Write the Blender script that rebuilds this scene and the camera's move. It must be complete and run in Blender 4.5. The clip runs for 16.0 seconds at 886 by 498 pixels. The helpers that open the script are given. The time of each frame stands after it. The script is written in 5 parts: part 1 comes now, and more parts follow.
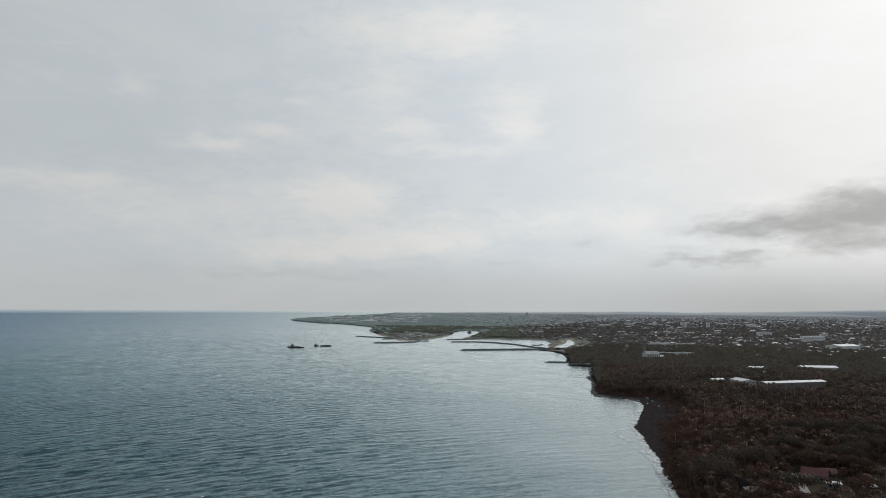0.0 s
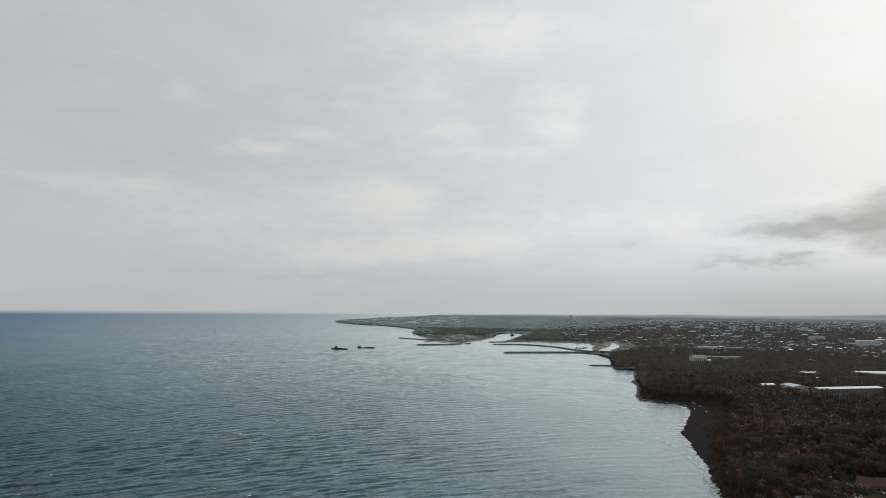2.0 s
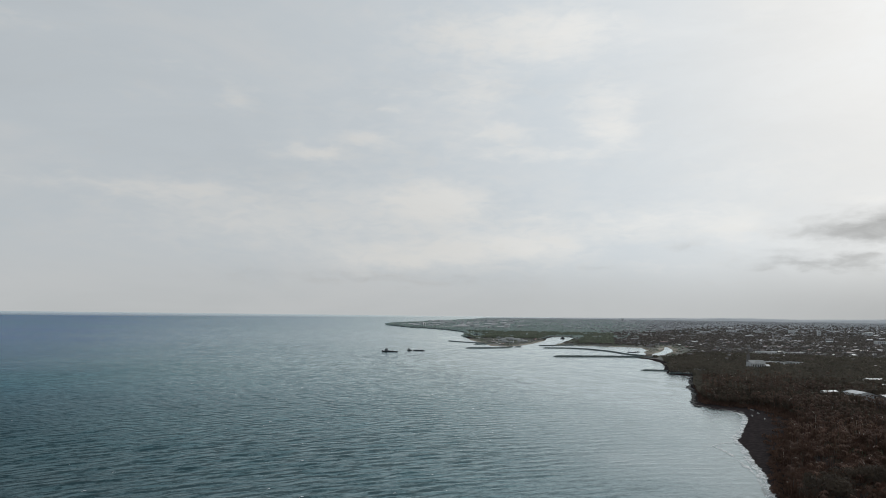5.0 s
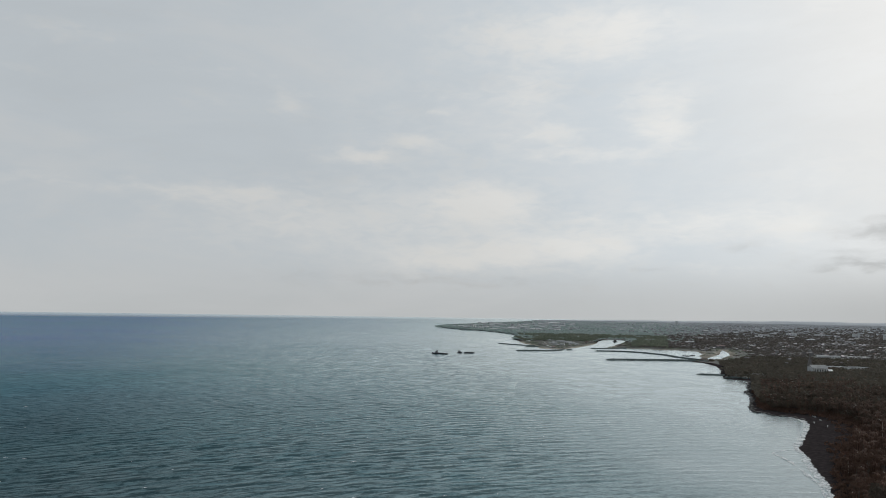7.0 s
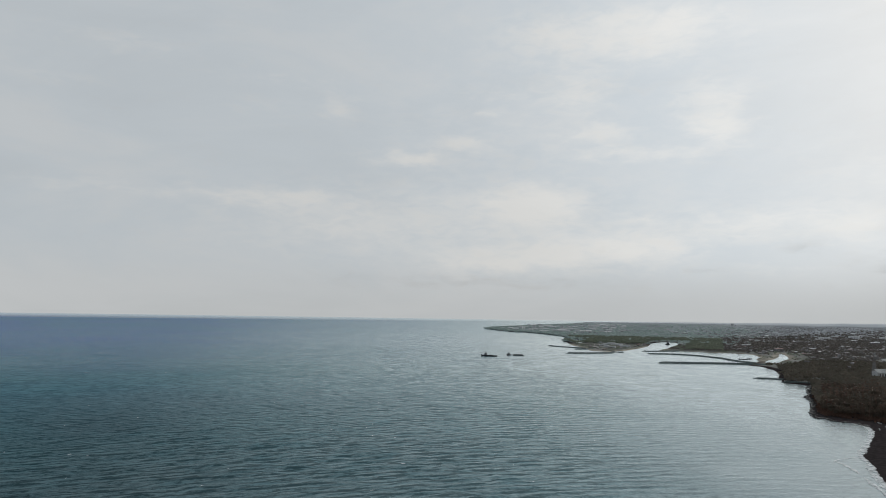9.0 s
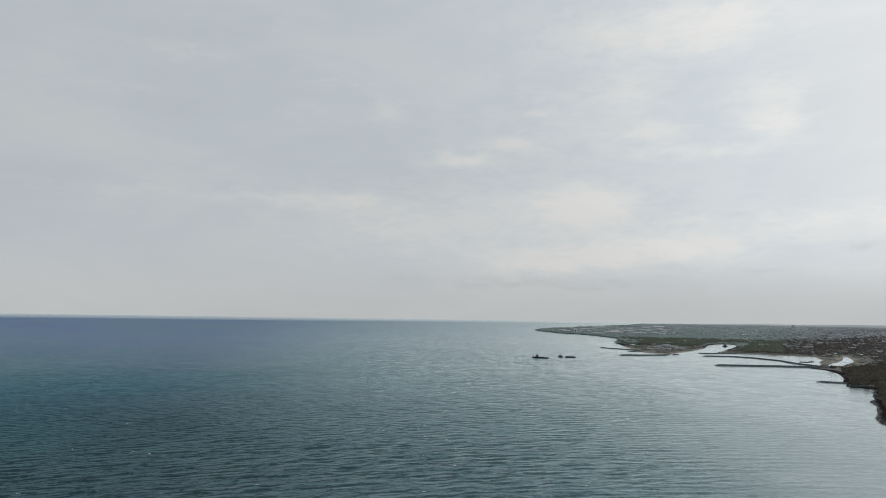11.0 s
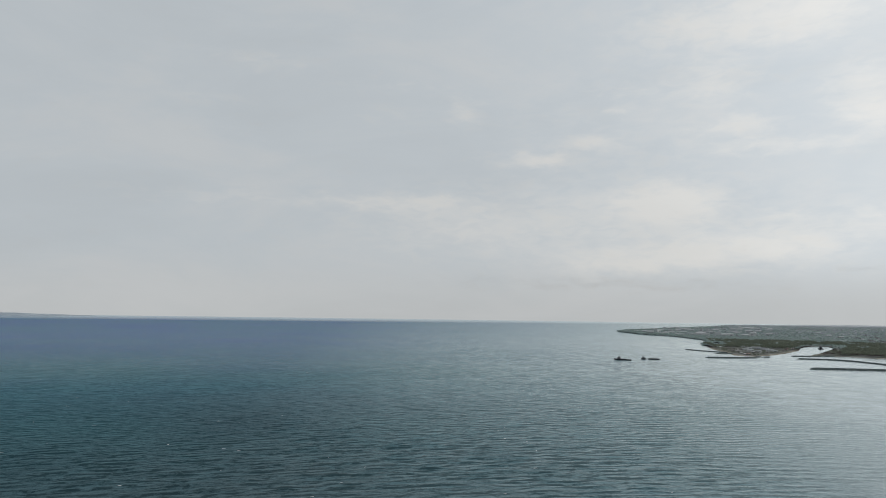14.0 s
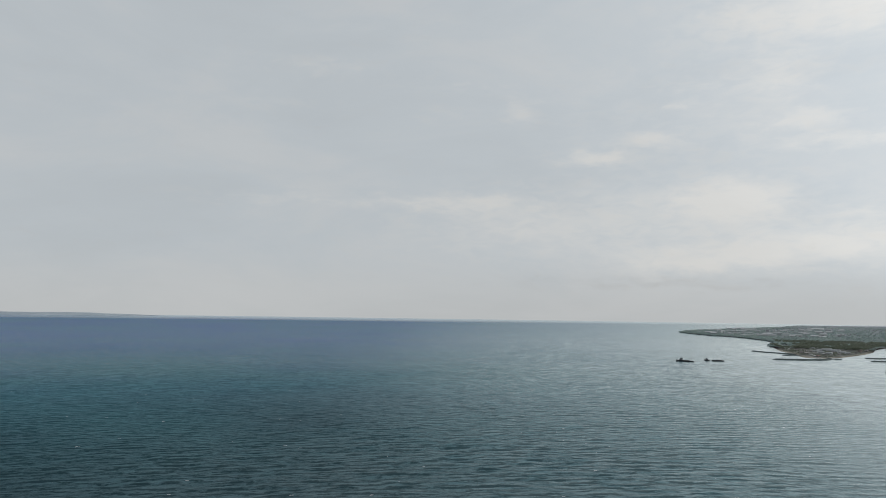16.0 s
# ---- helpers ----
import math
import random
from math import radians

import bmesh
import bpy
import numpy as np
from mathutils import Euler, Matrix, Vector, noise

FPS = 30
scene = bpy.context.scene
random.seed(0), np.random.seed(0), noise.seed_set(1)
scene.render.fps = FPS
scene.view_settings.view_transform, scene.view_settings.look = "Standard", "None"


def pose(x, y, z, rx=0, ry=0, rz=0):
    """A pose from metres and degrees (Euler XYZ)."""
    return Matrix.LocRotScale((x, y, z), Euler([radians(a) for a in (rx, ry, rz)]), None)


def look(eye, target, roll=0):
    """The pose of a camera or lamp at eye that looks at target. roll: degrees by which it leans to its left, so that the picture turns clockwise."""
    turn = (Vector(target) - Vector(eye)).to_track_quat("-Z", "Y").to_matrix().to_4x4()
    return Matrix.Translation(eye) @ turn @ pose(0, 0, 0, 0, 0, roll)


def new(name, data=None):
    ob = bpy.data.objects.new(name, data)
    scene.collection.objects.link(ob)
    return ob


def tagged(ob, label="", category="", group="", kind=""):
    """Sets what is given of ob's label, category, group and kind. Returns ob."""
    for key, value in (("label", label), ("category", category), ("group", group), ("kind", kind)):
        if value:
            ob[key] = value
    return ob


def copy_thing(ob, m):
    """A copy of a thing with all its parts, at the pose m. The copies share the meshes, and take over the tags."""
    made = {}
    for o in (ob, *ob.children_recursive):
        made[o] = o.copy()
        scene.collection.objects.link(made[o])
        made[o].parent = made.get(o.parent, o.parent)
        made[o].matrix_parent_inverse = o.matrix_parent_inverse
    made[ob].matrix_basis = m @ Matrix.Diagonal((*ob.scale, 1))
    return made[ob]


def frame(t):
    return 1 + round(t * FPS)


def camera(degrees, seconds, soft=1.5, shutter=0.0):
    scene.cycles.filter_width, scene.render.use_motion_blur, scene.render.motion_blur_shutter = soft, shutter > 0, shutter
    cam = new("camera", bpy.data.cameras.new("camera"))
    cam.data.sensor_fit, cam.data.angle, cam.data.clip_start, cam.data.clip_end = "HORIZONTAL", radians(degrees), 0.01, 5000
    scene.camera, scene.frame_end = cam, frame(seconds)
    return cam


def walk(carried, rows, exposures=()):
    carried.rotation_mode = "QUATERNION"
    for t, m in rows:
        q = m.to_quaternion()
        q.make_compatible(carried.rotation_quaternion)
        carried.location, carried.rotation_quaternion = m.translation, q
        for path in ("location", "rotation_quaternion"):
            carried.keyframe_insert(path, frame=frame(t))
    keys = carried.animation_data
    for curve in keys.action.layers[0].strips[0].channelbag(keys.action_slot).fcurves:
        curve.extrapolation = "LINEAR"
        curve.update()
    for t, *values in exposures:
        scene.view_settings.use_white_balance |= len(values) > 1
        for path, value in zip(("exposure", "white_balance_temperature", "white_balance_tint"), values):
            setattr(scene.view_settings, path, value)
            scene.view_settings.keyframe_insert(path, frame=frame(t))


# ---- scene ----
# ---- camera ----
cam = camera(63.7, 16.0, soft=0.85)
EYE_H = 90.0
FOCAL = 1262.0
# seconds, heading (degrees clockwise from north), tilt up, lean, height above the sea
FLIGHT = [
    (0.0, 0.0, 4.754, 0.418, 90.0), (0.5, -1.113, 4.773, 0.468, 90.1), (1.0, -2.159, 4.803, 0.524, 90.2),
    (1.5, -2.873, 4.848, 0.572, 90.3), (2.0, -3.416, 4.892, 0.598, 90.4), (2.5, -3.952, 4.928, 0.616, 90.5),
    (3.0, -4.517, 4.965, 0.634, 90.6), (3.5, -5.083, 4.995, 0.661, 90.7), (4.0, -5.72, 5.016, 0.683, 90.8),
    (6.5, -10.405, 5.165, 0.828, 91.2), (7.0, -11.402, 5.187, 0.853, 91.3), (7.5, -12.402, 5.202, 0.896, 91.4),
    (8.0, -13.364, 5.217, 0.925, 91.5), (8.5, -14.342, 5.25, 0.91, 91.6), (9.0, -15.315, 5.275, 0.88, 91.7),
    (11.5, -20.394, 5.345, 0.848, 92.0), (12.0, -21.428, 5.355, 0.848, 92.0), (12.5, -22.461, 5.358, 0.84, 92.1),
    (13.0, -23.523, 5.368, 0.808, 92.1), (13.5, -24.553, 5.358, 0.78, 92.2), (14.0, -25.64, 5.335, 0.776, 92.2),
    (14.5, -26.794, 5.315, 0.78, 92.3), (15.0, -27.976, 5.305, 0.775, 92.3), (15.5, -29.1, 5.288, 0.79, 92.4),
    (16.0, -30.203, 5.28, 0.825, 92.4)]


def gaze(head, tilt, lean, z):
    a, p = radians(head), radians(tilt)
    eye = Vector((0, 0, z))
    return look(eye, eye + Vector((math.sin(a) * math.cos(p), math.cos(a) * math.cos(p), math.sin(p))) * 100, lean)


walk(cam, [(t, gaze(h, p, l, z)) for t, h, p, l, z in FLIGHT])

# ---- sky and sun ----
SUN_AZ, SUN_EL = 48.0, 38.0          # degrees from north, clockwise; above the horizon
world = bpy.data.worlds.new("overcast_sky")
scene.world = world
world.use_nodes = True
wt = world.node_tree
wt.nodes.clear()


class Nodes:
    """Short words for wiring a node tree."""

    def __init__(self, tree):
        self.tree = tree

    def add(self, kind):
        return self.tree.nodes.new(kind)

    def plug(self, socket, value):
        if isinstance(value, bpy.types.NodeSocket):
            self.tree.links.new(value, socket)
        elif value is not None:
            socket.default_value = value

    def math(self, op, a, b=None, c=None, clamp=False):
        n = self.add("ShaderNodeMath")
        n.operation, n.use_clamp = op, clamp
        for s, v in zip(n.inputs, (a, b, c)):
            self.plug(s, v)
        return n.outputs[0]

    def noise(self, vec, scale, detail=4.0, rough=0.55, distort=0.0):
        n = self.add("ShaderNodeTexNoise")
        self.plug(n.inputs["Vector"], vec)
        n.inputs["Scale"].default_value = scale
        n.inputs["Detail"].default_value = detail
        n.inputs["Roughness"].default_value = rough
        n.inputs["Distortion"].default_value = distort
        return n.outputs["Fac"]

    def ramp(self, fac, lo, hi, a=0.0, b=1.0, smooth=True):
        n = self.add("ShaderNodeMapRange")
        n.interpolation_type = "SMOOTHSTEP" if smooth else "LINEAR"
        for s, v in zip(n.inputs, (fac, lo, hi, a, b)):
            self.plug(s, v)
        return n.outputs[0]

    def mix(self, fac, a, b, blend="MIX"):
        n = self.add("ShaderNodeMix")
        n.data_type, n.blend_type = "RGBA", blend
        self.plug(n.inputs[0], fac)
        for s, v in ((n.inputs[6], a), (n.inputs[7], b)):
            self.plug(s, (*v, 1.0) if isinstance(v, tuple) and len(v) == 3 else v)
        return n.outputs[2]

    def combine(self, x, y, z):
        n = self.add("ShaderNodeCombineXYZ")
        for s, v in zip(n.inputs, (x, y, z)):
            self.plug(s, v)
        return n.outputs[0]

    def split(self, vec):
        n = self.add("ShaderNodeSeparateXYZ")
        self.plug(n.inputs[0], vec)
        return n.outputs


W = Nodes(wt)
sky = W.add("ShaderNodeTexSky")
sky.sky_type, sky.sun_disc = "NISHITA", False
sky.sun_elevation, sky.sun_rotation = radians(SUN_EL), radians(SUN_AZ)
sky.altitude, sky.air_density, sky.dust_density = 90, 1.0, 4.0
way = W.add("ShaderNodeTexCoord").outputs["Generated"]
dx, dy, dz = W.split(way)
DEG = 180 / math.pi
azi = W.math("MULTIPLY", W.math("ARCTAN2", dx, dy), DEG)
ele = W.math("MULTIPLY", W.math("ARCSINE", dz), DEG)
plane = W.combine(azi, W.math("MULTIPLY", ele, 2.6), 0.0)
ragged = W.noise(plane, 0.3, 4, 0.55)
ragged2 = W.noise(W.combine(W.math("ADD", azi, 57.0), W.math("MULTIPLY", ele, 2.2), 3.0), 0.26, 4, 0.55)
spot = W.combine(W.math("ADD", azi, W.math("MULTIPLY", W.math("SUBTRACT", ragged2, 0.5), 5.0)), W.math("ADD", ele, W.math("MULTIPLY", W.math("SUBTRACT", ragged, 0.5), 2.2)), 0.0)


def clouds(lobes):
    """The sum of soft clouds, each a heading, a height in the sky, half its width and height in degrees, and its thickness."""
    out = 0.0
    for az, el, half_az, half_el, thick in lobes:
        rel = W.add("ShaderNodeVectorMath")
        rel.operation = "MULTIPLY_ADD"
        W.plug(rel.inputs[0], spot)
        rel.inputs[1].default_value = (1 / half_az, 1 / half_el, 0)
        rel.inputs[2].default_value = (-az / half_az, -el / half_el, 0)
        sq = W.add("ShaderNodeVectorMath")
        sq.operation = "DOT_PRODUCT"
        W.plug(sq.inputs[0], rel.outputs[0])
        W.plug(sq.inputs[1], rel.outputs[0])
        out = W.math("MULTIPLY_ADD", W.math("POWER", 0.3679, sq.outputs["Value"]), thick, out)
    return out


sa, se = radians(36), radians(20)
sun_dot = W.math("ADD", W.math("ADD", W.math("MULTIPLY", dx, math.sin(sa) * math.cos(se)), W.math("MULTIPLY", dy, math.cos(sa) * math.cos(se))), W.math("MULTIPLY", dz, math.sin(se)))
off = W.math("MULTIPLY", W.math("ARCCOSINE", sun_dot), DEG)
glow = W.math("EXPONENT", W.math("MULTIPLY", W.math("POWER", W.math("DIVIDE", off, 36.0), 2.0), -1.0))
upper = W.math("SUBTRACT", 1.0, W.math("MULTIPLY", W.ramp(ele, 22.0, 52.0), W.ramp(off, 32.0, 70.0, 0.0, 0.55)))
lum = W.math("MULTIPLY", W.math("ADD", 0.52, W.math("MULTIPLY", glow, 0.37)), upper)
ha, he = radians(SUN_AZ), radians(SUN_EL)
halo_dot = W.math("ADD", W.math("ADD", W.math("MULTIPLY", dx, math.sin(ha) * math.cos(he)), W.math("MULTIPLY", dy, math.cos(ha) * math.cos(he))), W.math("MULTIPLY", dz, math.sin(he)))
halo = W.math("EXPONENT", W.math("MULTIPLY", W.math("POWER", W.math("DIVIDE", W.math("MULTIPLY", W.math("ARCCOSINE", halo_dot), DEG), 10.5), 2.0), -1.0))
lum = W.math("ADD", lum, W.math("MULTIPLY", halo, 4.5))
veil = W.noise(plane, 0.05, 6, 0.6, 0.4)
lum = W.math("MULTIPLY", lum, W.ramp(veil, 0.25, 0.75, 0.97, 1.05))
fluff = W.noise(W.combine(W.math("MULTIPLY", azi, 0.55), W.math("MULTIPLY", ele, 1.5), 1.5), 1.0, 4, 0.5, 0.6)
BRIGHT = [
    (-9.0, 7.0, 12.0, 4.0, 0.5), (-24.0, 7.5, 10.0, 2.8, 0.45), (-12.0, 15.0, 9.0, 4.0, 0.25),
    (-1.6, 21.5, 8.9, 2.19, 0.8), (3.1, 22.0, 3.9, 1.77, 0.45), (-7.2, 22.0, 3.1, 1.30, 0.3), (-4.4, 17.5, 2.9, 1.56, 0.6), (-2.7, 14.3, 3.2, 0.83, 0.65), (5.6, 16.5, 3.1, 1.56, 0.75),
    (6.2, 14.1, 2.2, 1.15, 0.95), (-2.0, 12.8, 3.9, 0.52, 0.5), (3.0, 12.5, 3.7, 0.52, 0.45), (-11.7, 16.1, 0.8, 0.41, 0.5), (-10.3, 17.5, 3.1, 0.41, 0.3), (-14.0, 13.6, 2.3, 0.62, 0.55),
    (-17.4, 12.5, 1.9, 0.66, 0.6), (-24.4, 16.2, 1.8, 1.20, 0.5), (-7.8, 8.7, 3.4, 1.35, 1), (-10.2, 9.0, 2.1, 0.73, 0.4), (-12.7, 4.3, 3.6, 1.03, 0.6), (-10.8, 4.0, 1.3, 0.47, 0.5),
    (-6.5, 4.8, 3.1, 1.15, 0.75), (-0.4, 5.2, 3.7, 1.25, 0.75), (0.7, 7.5, 1.4, 0.52, 0.35), (5.3, 6.6, 4.7, 1.35, 0.4), (10.2, 7.2, 4.1, 1.24, 0.5), (15.4, 6.6, 3.0, 1.33, 0.6),
    (24.0, 8.3, 2.9, 0.50, 0.4), (27.2, 4.3, 2.6, 0.49, 0.5), (17.9, 22.2, 3.0, 1.28, 0.4), (9.7, 3.6, 8.2, 0.52, 0.3), (-28.0, 9.1, 6.0, 0.49, 0.3), (-30.4, 15.8, 2.7, 0.68, 0.2),
    (17.2, 10.6, 8.0, 2.55, 0.3), (-40.8, 19.3, 5.2, 0.80, 0.35), (-44.0, 16.1, 4.1, 0.49, 0.25), (-29.6, 18.1, 4.6, 0.51, 0.3), (-45.5, 8.9, 5.9, 0.58, 0.3), (-33.2, 9.0, 7.5, 0.71, 0.35),
    (-19.2, 12.5, 3.1, 0.47, 0.35),
]
DARK = [
    (22.0, 6.1, 4.1, 1.01, 0.9), (26.2, 6.1, 3.8, 1.19, 0.9), (29.8, 6.9, 3.2, 1.46, 1), (32.8, 7.5, 3.5, 1.73, 1.1), (31.0, 4.7, 3.6, 0.97, 0.95), (19.5, 3.8, 4.2, 0.46, 0.8),
    (23.5, 4.0, 2.9, 0.40, 0.5), (5.3, 3.7, 2.3, 0.31, 0.45), (11.7, 5.4, 1.6, 0.72, 0.4), (-8.3, 2.6, 9.8, 0.52, 0.3), (23.2, 7.8, 2.4, 0.50, 0.35), (-19.4, 2.8, 7.4, 0.51, 0.2),
    (17.5, 4.6, 2.0, 0.31, 0.4),
]
bright = W.math("ADD", clouds(BRIGHT), W.math("MULTIPLY", W.math("SUBTRACT", fluff, 0.5), 1.0))
bright = W.ramp(bright, 0.0, 1.2)
dark = W.math("ADD", clouds(DARK), W.math("MULTIPLY", W.math("SUBTRACT", fluff, 0.5), 1.0))
dark = W.ramp(dark, 0.0, 1.8)
lum = W.math("MULTIPLY", lum, W.math("ADD", 1.0, W.math("MULTIPLY", bright, W.ramp(off, 4.0, 34.0, 0.04, 0.15))))
lum = W.math("MULTIPLY", lum, W.math("SUBTRACT", 1.0, W.math("MULTIPLY", dark, 0.5)))
low = W.ramp(ele, 0.0, 5.5, 1.0, 0.0)
lum = W.math("MULTIPLY", lum, W.math("SUBTRACT", 1.0, W.math("MULTIPLY", low, W.math("ADD", W.ramp(azi, -50.0, 25.0, 0.0, 0.2), W.ramp(azi, 6.0, 30.0, 0.0, 0.2)))))
blue = W.mix(W.ramp(off, 10.0, 36.0), (1.0, 1.0, 0.985), (0.915, 0.99, 1.045))
blue = W.mix(W.math("MULTIPLY", W.ramp(ele, 22.0, 50.0), W.ramp(off, 20.0, 60.0)), blue, (0.74, 0.97, 1.2))
blue = W.mix(W.math("MULTIPLY", low, 0.85), blue, (0.97, 1.0, 1.005))
blue = W.mix(W.ramp(veil, 0.48, 0.66, 0.0, 0.5), blue, (0.975, 1.0, 1.01))
blue = W.mix(W.math("MULTIPLY", bright, 0.85), blue, (1.01, 1.0, 0.965))
cloud = W.mix(1.0, blue, W.combine(lum, lum, lum), "MULTIPLY")
clear = W.mix(1.0, sky.outputs[0], (0.07, 0.07, 0.07), "MULTIPLY")
bg = W.add("ShaderNodeBackground")
W.plug(bg.inputs[0], W.mix(0.96, clear, cloud))
bg.inputs[1].default_value = 1.0
wt.links.new(bg.outputs[0], W.add("ShaderNodeOutputWorld").inputs[0])

sun = new("sun", bpy.data.lights.new("sun", "SUN"))
sun.data.energy, sun.data.angle, sun.data.color = 0.9, radians(14), (1.0, 0.95, 0.88)
a_, e_ = radians(SUN_AZ), radians(SUN_EL)
sun.matrix_world = look((0, 0, 400), (-math.sin(a_) * math.cos(e_) * 100, -math.cos(a_) * math.cos(e_) * 100, 400 - math.sin(e_) * 100))


# ---- materials ----
def material(name):
    m = bpy.data.materials.new(name)
    m.use_nodes = True
    n = Nodes(m.node_tree)
    return m, n, m.node_tree.nodes["Principled BSDF"], n.add("ShaderNodeTexCoord").outputs["Object"]


def plain(name, dark, light, scale, rough=0.8, fine=None, bump=0.0, rand=0.0, island=False, metal=0.0, stain=None):
    """A surface of two tones with broad patches and fine grain; rand lets repeats differ."""
    m, n, b, co = material(name)
    broad = n.noise(co, scale, 5, 0.6)
    grain = n.noise(co, fine or scale * 9, 3, 0.6)
    f = n.math("ADD", n.math("MULTIPLY", broad, 0.65), n.math("MULTIPLY", grain, 0.35))
    f = n.ramp(f, 0.3, 0.7)
    if rand:
        r = n.add("ShaderNodeNewGeometry").outputs["Random Per Island"] if island else n.add("ShaderNodeObjectInfo").outputs["Random"]
        f = n.math("ADD", n.math("MULTIPLY", f, 1 - rand), n.math("MULTIPLY", r, rand))
    c = n.mix(f, dark, light)
    if stain:
        c = n.mix(n.ramp(n.noise(co, scale * 2.3, 6, 0.7), 0.52, 0.72, 0.0, 0.7), c, stain)
    n.plug(b.inputs["Base Color"], c)
    b.inputs["Roughness"].default_value = rough
    b.inputs["Metallic"].default_value = metal
    if bump:
        bp = n.add("ShaderNodeBump")
        bp.inputs["Distance"].default_value = bump
        n.plug(bp.inputs["Height"], n.math("ADD", broad, n.math("MULTIPLY", grain, 0.4)))
        n.plug(b.inputs["Normal"], bp.outputs[0])
    return m


def foliage(name, dark, light, dry, share, island=True, glint=0.0):
    """Leaves and fronds in two tones with dry ones among them; glint: strength of the bright glints painted on a few.
    """
    m, n, b, co = material(name)
    r = n.add("ShaderNodeNewGeometry").outputs["Random Per Island"] if island else n.add("ShaderNodeObjectInfo").outputs["Random"]
    spot = n.add("ShaderNodeNewGeometry").outputs["Position"]
    big = n.ramp(n.noise(spot, 0.014, 5, 0.65), 0.32, 0.68)
    tree = n.noise(spot, 0.12, 2, 0.5)
    f = n.math("ADD", n.math("ADD", n.math("MULTIPLY", r, 0.42), n.math("MULTIPLY", big, 0.33)), n.math("MULTIPLY", n.ramp(tree, 0.35, 0.65), 0.25))
    c = n.mix(f, dark, light)
    c = n.mix(n.ramp(n.math("ADD", n.math("MULTIPLY", r, 0.5), n.math("MULTIPLY", big, 0.5)), 1 - share, 1.0), c, dry)
    if glint:
        c = n.mix(n.ramp(r, 0.985, 0.99, 0.0, glint), c, (0.62, 0.56, 0.48))
    n.plug(b.inputs["Base Color"], c)
    b.inputs["Roughness"].default_value = 0.7
    b.inputs["Specular IOR Level"].default_value = 0.12
    # light passes through thin leaves
    thin = n.add("ShaderNodeBsdfTranslucent")
    n.plug(thin.inputs["Color"], c)
    both = n.add("ShaderNodeMixShader")
    both.inputs[0].default_value = 0.4
    n.plug(both.inputs[1], b.outputs[0])
    n.plug(both.inputs[2], thin.outputs[0])
    n.plug(m.node_tree.nodes["Material Output"].inputs["Surface"], both.outputs[0])
    return m


M_PALM = foliage("palm_fronds", (0.075, 0.044, 0.033), (0.148, 0.088, 0.065), (0.24, 0.146, 0.106), 0.42, glint=0.8)
M_LEAF = foliage("broad_leaves", (0.076, 0.047, 0.035), (0.117, 0.07, 0.052), (0.158, 0.09, 0.065), 0.25)
M_SHADE = foliage("shade_leaves", (0.056, 0.045, 0.035), (0.09, 0.07, 0.054), (0.105, 0.08, 0.06), 0.2)
# aerial haze is painted into the leaf colours below, more for farther belts
M_PALM_HAZE = foliage("hazy_inner_palms", (0.076, 0.052, 0.04), (0.15, 0.1, 0.077), (0.23, 0.15, 0.112), 0.4, glint=0.7)
M_LEAF_HAZE = foliage("hazy_inner_leaves", (0.074, 0.06, 0.046), (0.108, 0.083, 0.064), (0.14, 0.1, 0.077), 0.25)
M_WOODS = foliage("hazy_open_woods", (0.106, 0.096, 0.078), (0.146, 0.128, 0.102), (0.18, 0.146, 0.114), 0.3)
M_MID = foliage("hazy_town_trees", (0.118, 0.105, 0.096), (0.17, 0.152, 0.139), (0.218, 0.188, 0.165), 0.3)
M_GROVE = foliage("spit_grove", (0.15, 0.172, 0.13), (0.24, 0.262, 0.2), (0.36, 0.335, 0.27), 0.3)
M_HAZY_WOODS = foliage("hazy_far_woods", (0.31, 0.385, 0.36), (0.41, 0.485, 0.455), (0.5, 0.55, 0.52), 0.4)
M_HAZY_PLAIN = foliage("hazy_plain_trees", (0.295, 0.3, 0.308), (0.372, 0.372, 0.378), (0.41, 0.4, 0.395), 0.35)
M_TRUNK = plain("palm_bark", (0.06, 0.05, 0.04), (0.14, 0.12, 0.1), 1.5, 0.9, bump=0.03)
M_ROCK = plain("breakwater_rock", (0.048, 0.066, 0.063), (0.115, 0.142, 0.136), 0.35, 0.85, fine=2.0, bump=0.5)
M_SHOREROCK = plain("wet_rock", (0.012, 0.012, 0.012), (0.045, 0.042, 0.04), 0.5, 0.6, fine=3.0, bump=0.2)
M_CONCRETE = plain("concrete", (0.26, 0.26, 0.25), (0.42, 0.42, 0.4), 0.12, 0.85, bump=0.02, stain=(0.15, 0.14, 0.13))
M_WHITE = plain("white_sheet_roof", (0.48, 0.485, 0.49), (0.68, 0.685, 0.69), 0.08, 0.45, stain=(0.45, 0.42, 0.4))
M_WALL = plain("plaster_wall", (0.3, 0.29, 0.28), (0.5, 0.48, 0.45), 0.15, 0.85, stain=(0.2, 0.19, 0.18))
M_WALLDARK = plain("grey_sheet_wall", (0.13, 0.12, 0.112), (0.18, 0.168, 0.16), 0.1, 0.7)
M_RED = plain("red_tin_roof", (0.055, 0.012, 0.012), (0.15, 0.026, 0.025), 0.4, 0.6, bump=0.01, stain=(0.12, 0.05, 0.04))
M_RUST = plain("rusty_roof", (0.05, 0.04, 0.036), (0.2, 0.165, 0.15), 0.5, 0.75, stain=(0.05, 0.034, 0.028))
M_DARKGLASS = plain("window_glass", (0.02, 0.022, 0.025), (0.05, 0.055, 0.06), 0.5, 0.12)
M_HULL = plain("dark_hull_paint", (0.012, 0.014, 0.017), (0.04, 0.042, 0.045), 0.15, 0.5, stain=(0.07, 0.035, 0.02))
